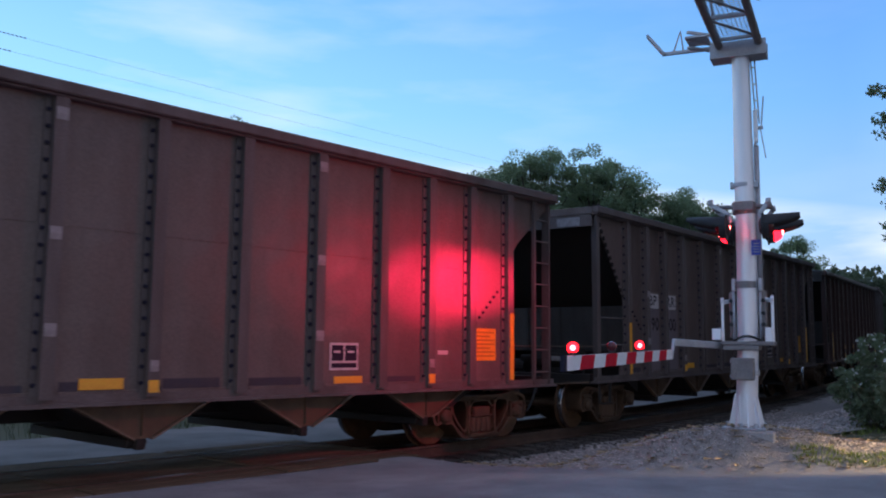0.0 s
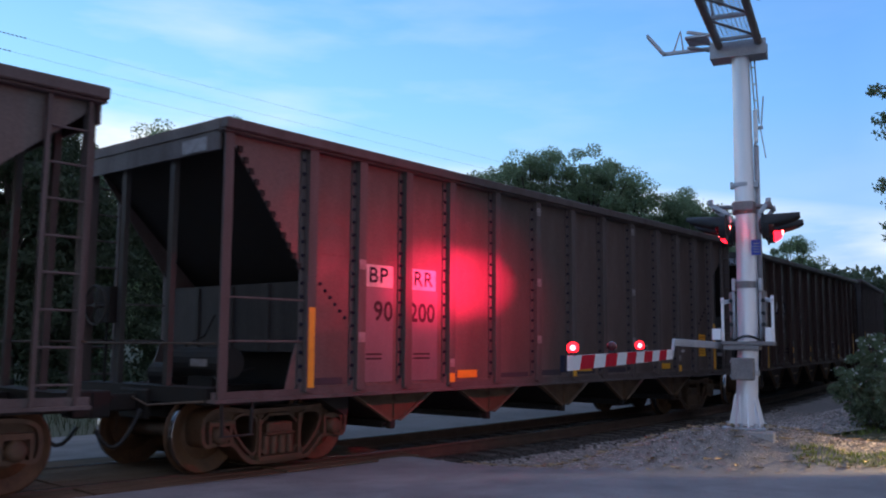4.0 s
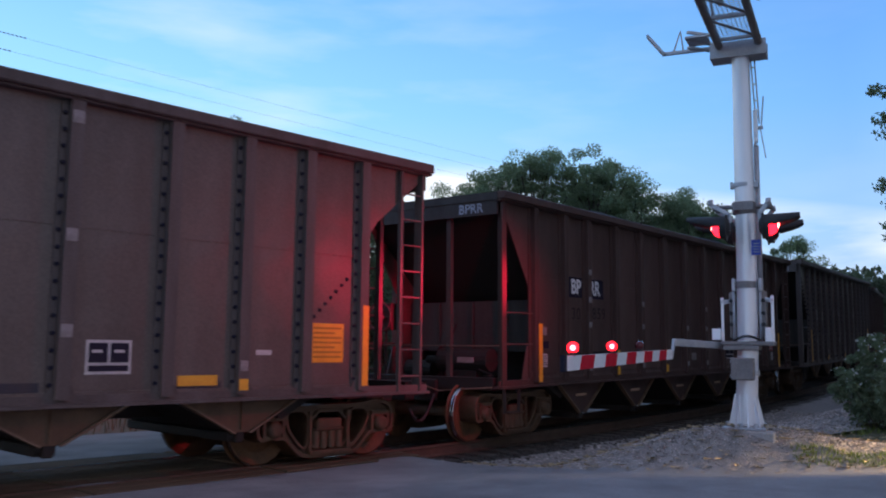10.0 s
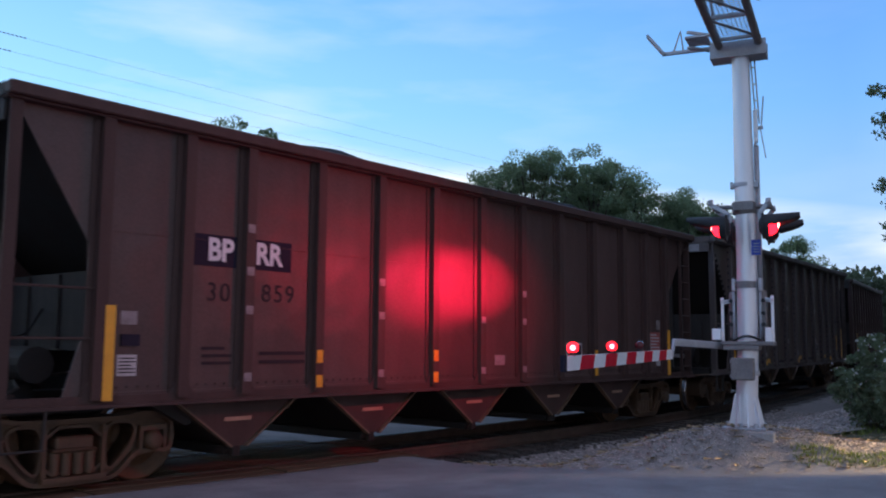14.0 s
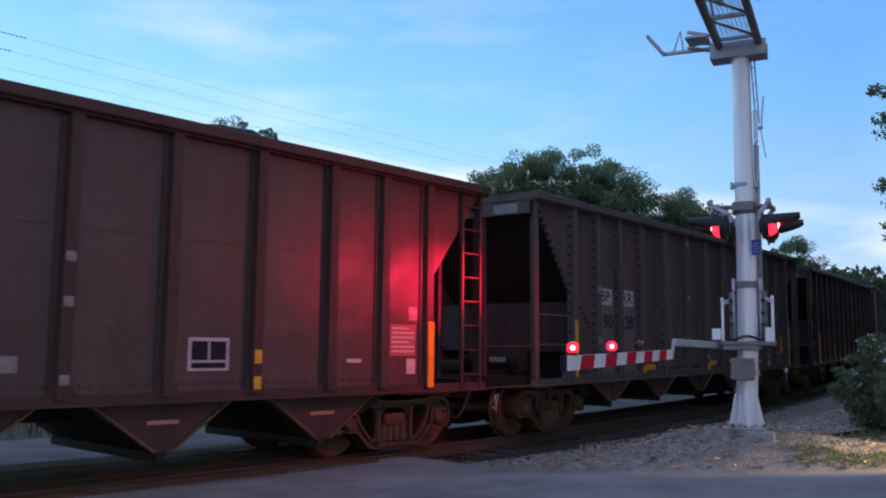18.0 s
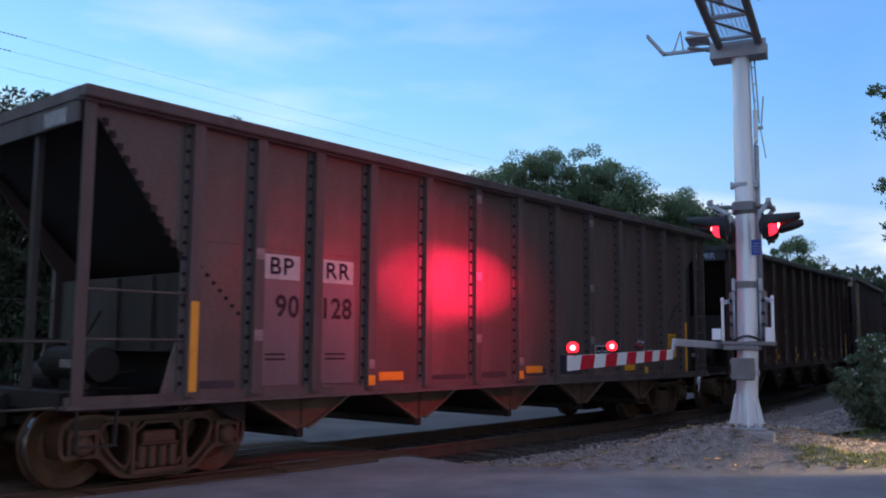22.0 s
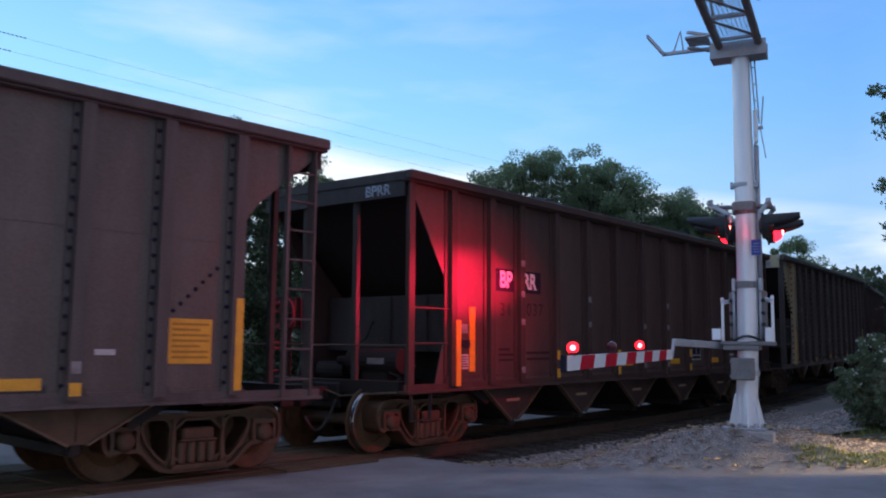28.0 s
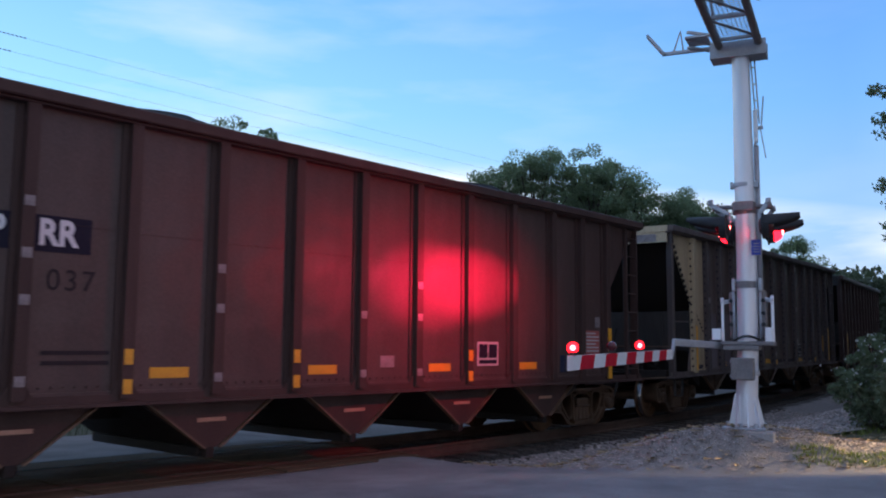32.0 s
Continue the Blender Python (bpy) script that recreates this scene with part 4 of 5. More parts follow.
    for i in range(len(xs) - 1):
        for j in range(len(ys) - 1):
            if keep((xs[i] + xs[i + 1]) / 2, (ys[j] + ys[j + 1]) / 2):
                bm.faces.new((vert(i, j), vert(i + 1, j), vert(i + 1, j + 1), vert(i, j + 1)))
    return bm


def steps(*spans):
    out = []
    for a, b, d in spans:
        out += list(np.arange(a, b - 1e-6, d))
    return [float(v) for v in out] + [float(spans[-1][1])]


GX = steps((-900, -60, 120), (-60, -8, 4), (-8, 26, 0.25), (26, 60, 2), (60, 900, 120))
GY = steps((-900, -40, 120), (-40, -12, 4), (-12, 8, 0.25), (8, 60, 2), (60, 900, 120))
made("ground", sheet(GX, GY, lambda x, y: True, -0.045), M["earth"], "grassy earth beside the railway", "ground", kind="structure", smooth=True)
RX = steps((-14, 22, 0.2))
made("road", sheet(RX, steps((-20, -1.2, 0.2)), lambda x, y: x < road_edge(y) + 0.10 * noise.noise(Vector((x * 2, y * 2, 3))) and off_track(x, y)[0] < -1.36, 0.012),
     M["asphalt"], "worn patched asphalt road at the crossing", "road", kind="structure", smooth=True)
made("road_far", sheet(steps((-40, -8, 2), (-8, 30, 0.4), (30, 56, 2)), steps((1.2, 30, 0.3)), lambda x, y: 1.38 < off_track(x, y)[0] < 5.0 + 0.1 * noise.noise(Vector((x, y, 0))) or (-2 < x + 0.3 * y < 7 and 1.4 < off_track(x, y)[0] < 28), 0.012),
     M["asphalt_far"], "pale dusty asphalt lane beyond the track", "road", kind="structure", smooth=True)
made("gravel_bed", sheet(steps((8.4, 30, 0.2), (30, 58, 1)), steps((-8.5, 12, 0.2)), lambda x, y: x > road_edge(y) - 0.6 and (-3.2 - 2.6 * smooth(10.5, 12.0, x) * (1 - smooth(24, 30, x)) < off_track(x, y)[0] < -1.65 or ((x - 10.6) / 2.3) ** 2 + ((y + 4.9) / 2.1) ** 2 < 1 + 0.3 * noise.noise(Vector((x, y, 7)))), 0.006),
     M["ballast"], "grey crushed-stone ballast beside the track", "gravel", kind="structure", smooth=True)


made("track_bed", sheet(steps((8.6, 30, 0.2), (30, 58, 1)), steps((-3, 12, 0.2)), lambda x, y: -1.9 < off_track(x, y)[0] < 2.3, -0.008),
     M["track_stone"], "oily ballast between and beside the rails, train's shade in its colour", "gravel", kind="structure", smooth=True)


def scatter(name, points, size, material, label, seed, flat=0.6, parent=None):
    """Loose stones: squashed, turned octahedra, one object for all of them."""
    rng = np.random.RandomState(seed)
    base = np.array([(1, 0, 0), (-1, 0, 0), (0, 1, 0), (0, -1, 0), (0, 0, 1), (0, 0, -1)], float)
    tri = [(0, 2, 4), (2, 1, 4), (1, 3, 4), (3, 0, 4), (2, 0, 5), (1, 2, 5), (3, 1, 5), (0, 3, 5)]
    verts, faces = [], []
    for n, (x, y) in enumerate(points):
        r = size * rng.uniform(0.5, 1.4)
        q = Euler(rng.uniform(0, 6.28, 3)).to_matrix()
        b = base * rng.uniform(0.65, 1.2, (6, 1)) * r
        b = b @ np.array(q).T
        b[:, 2] *= flat
        verts += (b + (x, y, height(x, y) + r * 0.25)).tolist()
        faces += [tuple(6 * n + i for i in t) for t in tri]
    me = bpy.data.meshes.new(name)
    me.from_pydata(verts, [], faces)
    me.materials.append(material)
    ob = new(name, me)
    return tagged(ob, label, "stones", kind="stuff")


def spots(n, seed, x0, x1, y0, y1, keep):
    rng = np.random.RandomState(seed)
    out = []
    while len(out) < n:
        x, y = rng.uniform(x0, x1), rng.uniform(y0, y1)
        if keep(x, y):
            out.append((x, y))
    return out


def road_strip(x, y):
    """The strip of turf between the mound and the road."""
    d = x - road_edge(y)
    return -0.05 < d < 0.36 + 0.22 * noise.noise(Vector((x * 1.6, y * 1.6, 0))) and y < -5.75 + 0.25 * noise.noise(Vector((x * 2, y * 2, 5)))


on_mound = lambda x, y: not road_strip(x, y) and x > road_edge(y) - 0.1 + 0.3 * noise.noise(Vector((x * 3, y * 3, 1))) and off_track(x, y)[0] < -1.45 and ((x - 10.5) / 2.4) ** 2 + ((y + 4.7) / 2.5) ** 2 < 1
scatter("mound_stones", spots(19000, 1, 8.3, 13.2, -7.3, -1.4, on_mound), 0.0135, M["stone"], "loose grey and tan crushed stone heaped round the mast", 1)
scatter("ballast_stones", spots(9000, 2, 8.9, 24, -5.2, 2.0, lambda x, y: x > road_edge(y) - 0.1 and -3.4 - 2.2 * smooth(10.5, 12.0, x) < off_track(x, y)[0] < -1.75), 0.028, M["stone"], "loose grey ballast stones along the track", 2)
scatter("track_stones", spots(6000, 6, 8.9, 24, -2.2, 3.5, lambda x, y: -1.85 < off_track(x, y)[0] < 1.6), 0.032, M["track_stone"], "oily ballast stones between the ties, train's shade in their colour", 6)


def litter():
    rng = np.random.RandomState(4)
    verts, faces = [], []
    for n, (x, y) in enumerate(spots(900, 5, 8.6, 13.5, -7.4, -2.2, lambda x, y: x > road_edge(y) - 0.15)):
        a, l, w = rng.uniform(0, 6.28), rng.uniform(0.02, 0.09), rng.uniform(0.006, 0.02)
        z = height(x, y) + 0.03
        c, s = math.cos(a), math.sin(a)
        verts += [(x + c * l - s * w, y + s * l + c * w, z), (x + c * l + s * w, y + s * l - c * w, z + 0.01), (x - c * l + s * w, y - s * l - c * w, z + 0.004), (x - c * l - s * w, y - s * l + c * w, z + rng.uniform(0, 0.03))]
        faces.append((4 * n, 4 * n + 1, 4 * n + 2, 4 * n + 3))
    me = bpy.data.meshes.new("dry_litter")
    me.from_pydata(verts, [], faces)
    me.materials.append(M["straw"])
    tagged(new("dry_litter", me), "dry straw and wood chips on the gravel", "litter", kind="stuff")


litter()


def grass(name, points, tall, label, seed, material):
    rng = np.random.RandomState(seed)
    verts, faces = [], []
    for n, (x, y) in enumerate(points):
        a, h, w = rng.uniform(0, 6.28), tall * rng.uniform(0.4, 1.3), rng.uniform(0.004, 0.011)
        c, s = math.cos(a), math.sin(a)
        b = rng.uniform(0.1, 0.7) * h
        d = rng.uniform(0, 6.28)
        z = height(x, y) - 0.045
        dx, dy = b * math.cos(d), b * math.sin(d)
        verts += [(x - c * w, y - s * w, z), (x + c * w, y + s * w, z), (x + 0.4 * dx + 0.7 * c * w, y + 0.4 * dy + 0.7 * s * w, z + 0.6 * h), (x + dx, y + dy, z + h), (x + 0.4 * dx - 0.7 * c * w, y + 0.4 * dy - 0.7 * s * w, z + 0.6 * h)]
        faces += [(5 * n, 5 * n + 1, 5 * n + 2, 5 * n + 4), (5 * n + 4, 5 * n + 2, 5 * n + 3)]
    me = bpy.data.meshes.new(name)
    me.from_pydata(verts, [], faces)
    me.materials.append(material)
    return tagged(new(name, me), label, "grass", kind="stuff")


grass("grass_tufts", spots(4500, 7, 10.0, 13.5, -7.8, -5.4, road_strip), 0.085, "short yellow-green grass on the road edge", 8, M["grass"])
grass("grass_patch", spots(2600, 17, 12.8, 18, -8.0, -5.0, lambda x, y: x > road_edge(y) + 1.4 and noise.noise(Vector((x * 1.1, y * 1.1, 0))) + 0.45 * (x - 13.6) > 0.2), 0.08, "thin grass in front of the bushes", 18, M["grass"])
grass("verge_grass", spots(16000, 9, -12, 40, 5, 24, lambda x, y: 5.1 < off_track(x, y)[0] < 22 and not -2 < x + 0.3 * y < 7), 0.35, "long grass on the verge beyond the lane", 9, M["verge"])

# ---------- track ----------
track = root("railway_track", Matrix(), "rusty steel rails on timber ties, crossing the road", "railway track")
RAIL = ((-0.068, -0.18), (0.068, -0.18), (0.068, -0.165), (0.012, -0.145), (0.010, -0.05), (0.036, -0.035), (0.036, -0.004), (0.026, 0.0), (-0.026, 0.0), (-0.036, -0.004), (-0.036, -0.035), (-0.010, -0.05), (-0.012, -0.145), (-0.068, -0.165))


def rail(bm, y, profile):
    rows = []
    for i in range(131):
        s = -40 + i
        rows.append([bm.verts.new(rail_point(s, y + a, b)) for a, b in profile])
    n = len(profile)
    for p, q in zip(rows, rows[1:]):
        for i in range(n):
            bm.faces.new((p[i], p[(i + 1) % n], q[(i + 1) % n], q[i]))


for y in (-0.755, 0.755):
    r = part("rail", built(rail, y, RAIL), M["rail_side"], track)
    part("running_surface", built(rail, y, ((-0.024, 0.0), (0.024, 0.0), (0.022, 0.0015), (-0.022, 0.0015))), M["tread"], r, "bright worn rail head")
me = mesh_of("tie", built(box, -0.115, 0.115, -1.3, 1.3, -0.36, -0.185), M["tie"], bevel=0.01)
for i in range(96):
    s = 9.3 + 0.5 * i
    a = rail_point(s)
    piece("tie", me, track, Matrix.Translation(a) @ pose(0, 0.03 * math.sin(i * 2.3), 0, 0, 0, math.degrees(math.atan(BEND * a.x)) + 0.6 * math.sin(i * 1.7)))
crossing = root("crossing_deck", Matrix(), "oily dark timber planks between the rails at the crossing", "crossing deck")
for n, (v0, v1) in enumerate(((-1.36, -1.11), (-1.10, -0.85), (-0.66, -0.34), (-0.33, 0.0), (0.01, 0.33), (0.34, 0.66), (0.85, 1.10), (1.11, 1.36))):
    for i in range(6):
        x0 = -5.4 + 2.4 * i
        me = shared(("plank", round(v1 - v0, 2)), lambda: mesh_of("plank", built(box, 0, 2.38, 0, v1 - v0, -0.2, -0.008), M["panel"], bevel=0.006))
        a = rail_point(x0 + 1.19)
        piece("plank", me, crossing, Matrix.Translation(a) @ pose(0, 0, 0.004 * math.sin(n * 3 + i), 0, 0, math.degrees(math.atan(BEND * a.x))) @ pose(-1.19, v0, 0))

# ---------- signal mast, cantilever and gate ----------
BASE = Vector((10.80, -5.18, 0.55))
mast = root("crossing_signal", Matrix.Translation(BASE) @ pose(0, 0, 0, 0, 0, 18.1), "aluminium crossing signal mast with cantilever and lowered gate arm", "crossing signal")
AL, GA, BK = M["aluminium"], M["galvanised"], M["black_paint"]
found = made("foundation", built(box, -0.32, 0.32, -0.32, 0.32, -0.5, 0.0), M["concrete"], "weathered concrete foundation under the signal mast", "foundation", bevel=0.02)
found.matrix_world = Matrix.Translation(BASE) @ pose(0, 0, -0.004, 0, 0, 18.1)
def stack(bm, rows, seg=32):
    """A round pole through rings at (y, z) of the given radius."""
    rings = [[bm.verts.new((r * math.cos(2 * math.pi * k / seg), y + r * math.sin(2 * math.pi * k / seg), z)) for k in range(seg)] for y, z, r in rows]
    for a, b in zip(rings, rings[1:]):
        for k in range(seg):
            bm.faces.new((a[k], a[(k + 1) % seg], b[(k + 1) % seg], b[k]))


part("pole", built(stack, [(0.035, 0.04, 0.132), (0.015, 0.55, 0.131), (-0.006, 1.05, 0.130), (-0.018, 2.0, 0.127), (-0.014, 3.3, 0.120), (-0.008, 4.80, 0.112)]), AL, mast, smooth=True)
for i in range(8):
    me = shared("gusset", lambda: mesh_of("gusset", built(prism, [(0.12, 0.03), (0.215, 0.03), (0.21, 0.06), (0.135, 0.43), (0.12, 0.43)], -0.009, 0.009), AL))
    piece("gusset", me, mast, pose(0, 0.033, 0, 0, 0, 12 + 45 * i))
for i in range(8):
    me = shared("nut", lambda: mesh_of("anchor_nut", built(tube, (0, 0, 0), (0, 0, 0.05), 0.022, 0.022, 6), GA))
    piece("anchor_nut", me, mast, pose(0.235 * math.cos(math.pi * i / 4 + 0.6), 0.04 + 0.235 * math.sin(math.pi * i / 4 + 0.6), 0.028))
part("base_plate", built(box, -0.27, 0.27, -0.22, 0.30, 0.0, 0.028), GA, mast, bevel=0.008)
jb = part("junction_box", built(box, -0.27, -0.12, -0.098, 0.178, 0.605, 0.88), M["dull_metal"], mast, "grey bolted junction box", bevel=0.014)
part("box_lid", built(box, -0.282, -0.271, -0.088, 0.168, 0.615, 0.87), M["dull_metal"], jb, bevel=0.004)
for y, z in ((-0.098, 0.84), (-0.098, 0.64), (0.178, 0.66), (0.178, 0.83)):
    part("hinge_bolt", built(tube, (-0.24, y - 0.012, z), (-0.24, y + 0.012, z), 0.014, 0.014, 8), GA, jb)
part("box_strap", built(spun, [(0.136, 0.66), (0.142, 0.665), (0.142, 0.72), (0.136, 0.725)], 28, "z"), GA, mast)
# clamp band over the gate mechanism, its two ears and bolts
part("clamp_band", built(spun, [(0.132, 1.755), (0.142, 1.76), (0.142, 1.84), (0.132, 1.845)], 28, "z"), M["dull_metal"], mast)
for y0, y1 in ((0.12, 0.165), (-0.205, -0.155)):
    part("clamp_ear", built(box, -0.10, 0.06, y0, y1, 1.72, 1.88), GA, mast, bevel=0.01)
part("crossarm_clamp", built(lambda bm: (spun(bm, [(0.125, 2.70), (0.142, 2.715), (0.148, 2.78), (0.148, 2.855), (0.125, 2.86)], 28, "z"), box(bm, -0.175, -0.13, -0.13, 0.11, 2.745, 2.855))), M["dull_metal"], mast, bevel=0.0)
part("upper_band", built(lambda bm: (spun(bm, [(0.122, 3.06), (0.128, 3.065), (0.128, 3.11), (0.122, 3.115)], 28, "z"), box(bm, -0.05, 0.05, 0.12, 0.155, 3.05, 3.13), box(bm, -0.04, 0.14, -0.185, -0.13, 3.05, 3.13))), GA, mast)
part("blue_sign", built(box, -0.150, -0.144, -0.205, -0.095, 2.165, 2.36), M["blue_sign"], mast, "small blue emergency notice plate")
for i in range(4):
    plate_z = 2.31 - 0.035 * i
    part("text_bar", built(box, -0.153, -0.150, -0.19, -0.115, plate_z - 0.006, plate_z + 0.005), M["pale_blue"], mast)
# ladder, cable pipe and hinged ladder guard behind the pole
for top_y, foot_y in ((-0.118, -0.165), (-0.165, -0.205)):
    part("ladder_rail", built(tube, (0.14, foot_y, 3.92), (0.14, top_y, 4.78), 0.010, 0.010, 6), GA, mast)
for i in range(4):
    u = 0.1 + 0.26 * i
    part("ladder_rung", built(tube, (0.14, -0.165 + 0.047 * u, 3.92 + 0.86 * u), (0.14, -0.205 + 0.04 * u, 3.92 + 0.86 * u), 0.009, 0.009, 6), GA, mast)
part("cable_pipe", built(lambda bm: (tube(bm, (0.10, -0.165, 1.85), (0.10, -0.160, 3.60), 0.034, 0.034, 12), tube(bm, (0.10, -0.160, 3.60), (0.10, -0.148, 3.66), 0.034, 0.012, 12))), GA, mast, smooth=True)
part("pipe_box", built(box, 0.08, 0.15, -0.185, -0.135, 3.66, 4.10), AL, mast, "white cable box on the pole", bevel=0.008)
part("ladder_guard", built(lambda bm: (beam(bm, (0.14, -0.225, 3.86), (0.14, -0.262, 4.27), 0.012, 0.05, (1, 0, 0)), beam(bm, (0.14, -0.215, 3.86), (0.14, -0.272, 3.46), 0.012, 0.03, (1, 0, 0)), box(bm, 0.12, 0.16, -0.25, -0.17, 3.84, 3.88))), GA, mast)
# cantilever: head frame, two chords with struts, grating, hand rail
part("head_frame", built(lambda bm: (box(bm, -0.13, 0.15, -0.335, 0.36, 4.80, 4.83), box(bm, -0.13, -0.10, -0.335, 0.36, 4.83, 4.975), box(bm, 0.12, 0.15, -0.335, 0.36, 4.83, 4.975), box(bm, -0.145, 0.165, -0.335, 0.36, 4.77, 4.798))), GA, mast)
for y in (-0.245, 0.245):
    part("chord", built(tube, (0.12, y, 4.93), (-4.6, y, 5.07), 0.05, 0.045, 12), M["dull_metal"], mast, smooth=True)
    part("upper_chord", built(tube, (0.12, y, 5.62), (-4.6, y, 5.54), 0.045, 0.04, 12), M["dull_metal"], mast, smooth=True)
for i in range(6):
    x = -0.3 - 0.75 * i
    part("cross_strut", built(beam, (x, -0.245, 4.95 - 0.03 * x), (x, 0.245, 4.95 - 0.03 * x), 0.05, 0.04), GA, mast)
    part("diagonal", built(tube, (x, -0.245, 4.945 - 0.03 * x), (x - 0.72, 0.245, 4.965 - 0.03 * x), 0.018, 0.018, 7), M["dull_metal"], mast)
    part("side_diagonal", built(tube, (x, 0.245, 4.95 - 0.03 * x), (x - 0.7, 0.245, 5.5), 0.018, 0.018, 7), M["dull_metal"], mast)


def grating(bm):
    for i in range(75):
        x = 0.05 - 0.06 * i
        beam(bm, (x, -0.20, 4.995 - 0.03 * x), (x, 0.21, 4.995 - 0.03 * x), 0.007, 0.006)
    for i in range(9):
        y = -0.20 + 0.051 * i
        beam(bm, (0.05, y, 4.995), (-4.5, y, 5.13), 0.007, 0.006)


tagged(part("grating", built(grating), GA, mast, "open steel walkway grating"), kind="stuff")
for z in (4.93, 5.02, 5.14):
    part("shelf_bar", built(beam, (0.05, 0.30, z), (-0.25, 0.62, z), 0.05, 0.03), GA, mast)
part("shelf", built(box, -0.35, 0.0, 0.36, 0.64, 5.02, 5.05), GA, mast)
part("rear_bracket", built(lambda bm: (beam(bm, (0.0, 0.36, 4.96), (-0.02, 0.98, 4.96), 0.05, 0.04), beam(bm, (-0.02, 0.98, 4.96), (-0.05, 1.19, 5.23), 0.14, 0.03))), GA, mast, "raised folding step bracket")
for q in (0.72, 0.85):
    part("stay", built(tube, (-0.02, q, 4.97), (-0.03, 0.75, 5.25), 0.012, 0.008, 6), GA, mast)
# flashing lamps: two cross-arms, a lamp facing each way at either end
part("crossarm", built(lambda bm: (tube(bm, (0, -0.34, 2.80), (0, 0.38, 2.815), 0.030, 0.030, 12), tube(bm, (0, -0.34, 2.80), (0, -0.27, 2.80), 0.042, 0.042, 12), tube(bm, (0, 0.31, 2.813), (0, 0.38, 2.815), 0.042, 0.042, 12))), M["dull_metal"], mast, smooth=True)
for y, z in ((-0.325, 2.80), (0.365, 2.815)):
    part("lamp_bar", built(lambda bm: (tube(bm, (-0.36, y, z), (0.36, y, z), 0.026, 0.026, 12), *[tube(bm, (q, y, z - 0.02), (q, y, z + 0.05), 0.036, 0.030, 10) for q in (-0.33, 0.33)])), GA, mast, smooth=True)
# added drums, not real parts: turning a lit face stands in for blinking
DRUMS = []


def hood(bm, s, length):
    """A long visor open below, reaching forward from the lamp."""
    n = 14
    rings = []
    for j in range(2):
        ring = []
        for i in range(n + 1):
            a = math.pi * (0.0 + 1.0 * i / n)
            reach = -0.03 if j == 0 else length * min(1.0, 0.28 + 0.72 * (math.sin(a) / 0.55) ** 0.8)
            ring.append((0.142 * math.cos(a), s * reach, 0.142 * math.sin(a) + (0.010 * math.sin(a) if j else 0)))
        rings.append(ring)
    outer = [[bm.verts.new((x, y, z)) for x, y, z in ring] for ring in rings]
    inner = [[bm.verts.new((x * 0.955, y, z * 0.955)) for x, y, z in ring] for ring in rings]
    for i in range(n):
        bm.faces.new((outer[0][i], outer[0][i + 1], outer[1][i + 1], outer[1][i]))
        bm.faces.new((inner[0][i + 1], inner[0][i], inner[1][i], inner[1][i + 1]))
        bm.faces.new((outer[1][i], outer[1][i + 1], inner[1][i + 1], inner[1][i]))
    for i in (0, n):
        bm.faces.new((outer[0][i], outer[1][i], inner[1][i], inner[0][i]))


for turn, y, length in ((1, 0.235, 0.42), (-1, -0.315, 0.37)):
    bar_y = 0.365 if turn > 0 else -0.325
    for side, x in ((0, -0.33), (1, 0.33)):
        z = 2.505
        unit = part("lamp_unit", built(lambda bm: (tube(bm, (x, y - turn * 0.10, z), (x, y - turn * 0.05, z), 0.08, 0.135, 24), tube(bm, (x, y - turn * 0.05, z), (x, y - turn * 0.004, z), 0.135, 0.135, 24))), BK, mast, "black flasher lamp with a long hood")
        part("background", built(tube, (x, y - turn * 0.062, z), (x, y - turn * 0.048, z), 0.165, 0.165, 36), BK, unit)
        h = part("hood", built(hood, turn, length), BK, unit, smooth=True)
        h.matrix_local = pose(x, y, z)
        part("visor_ring", built(lambda bm: (tube(bm, (x, y - turn * 0.05, z), (x, y + turn * 0.018, z), 0.142, 0.142, 28, cap=False), tube(bm, (x, y - turn * 0.05, z), (x, y + turn * 0.018, z), 0.130, 0.130, 28, cap=False))), BK, unit)
        part("lamp_bracket", built(lambda bm: (beam(bm, (x, bar_y, 2.80), (x, y - turn * 0.09, z + 0.16), 0.045, 0.055), beam(bm, (x, y - turn * 0.09, z + 0.17), (x, y - turn * 0.09, z + 0.05), 0.06, 0.04))), GA, unit, bevel=0.008)
        drum = part("lamp_drum", built(spun, [(0.02, -0.065), (0.06, -0.058), (0.095, -0.032), (0.122, 0.0)], 24), M["lens_dark"], unit, "added drum that turns its lit red face to imitate flashing")
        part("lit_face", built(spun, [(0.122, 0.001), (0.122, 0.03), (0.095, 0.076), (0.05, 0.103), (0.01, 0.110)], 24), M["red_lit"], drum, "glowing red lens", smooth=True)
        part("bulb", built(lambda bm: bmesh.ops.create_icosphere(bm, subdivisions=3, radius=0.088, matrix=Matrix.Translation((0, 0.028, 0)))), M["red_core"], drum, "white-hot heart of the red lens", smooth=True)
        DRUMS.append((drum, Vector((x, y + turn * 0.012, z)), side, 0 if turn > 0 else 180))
# gate: mechanism, counterweights and arm
part("gate_mechanism", built(box, 0.02, 0.26, 0.142, 0.215, 1.12, 1.72), M["dull_metal"], mast, "grey gate mechanism housing", bevel=0.02)
part("mechanism_plate", built(box, 0.0, 0.22, -0.235, -0.165, 1.12, 1.73), M["dull_metal"], mast, bevel=0.015)
for y in (0.185, -0.205):
    for z in (1.30, 1.44, 1.60):
        part("bolt_stub", built(tube, (0.03, y, z), (-0.06, y, z), 0.026, 0.026, 8), BK, mast)
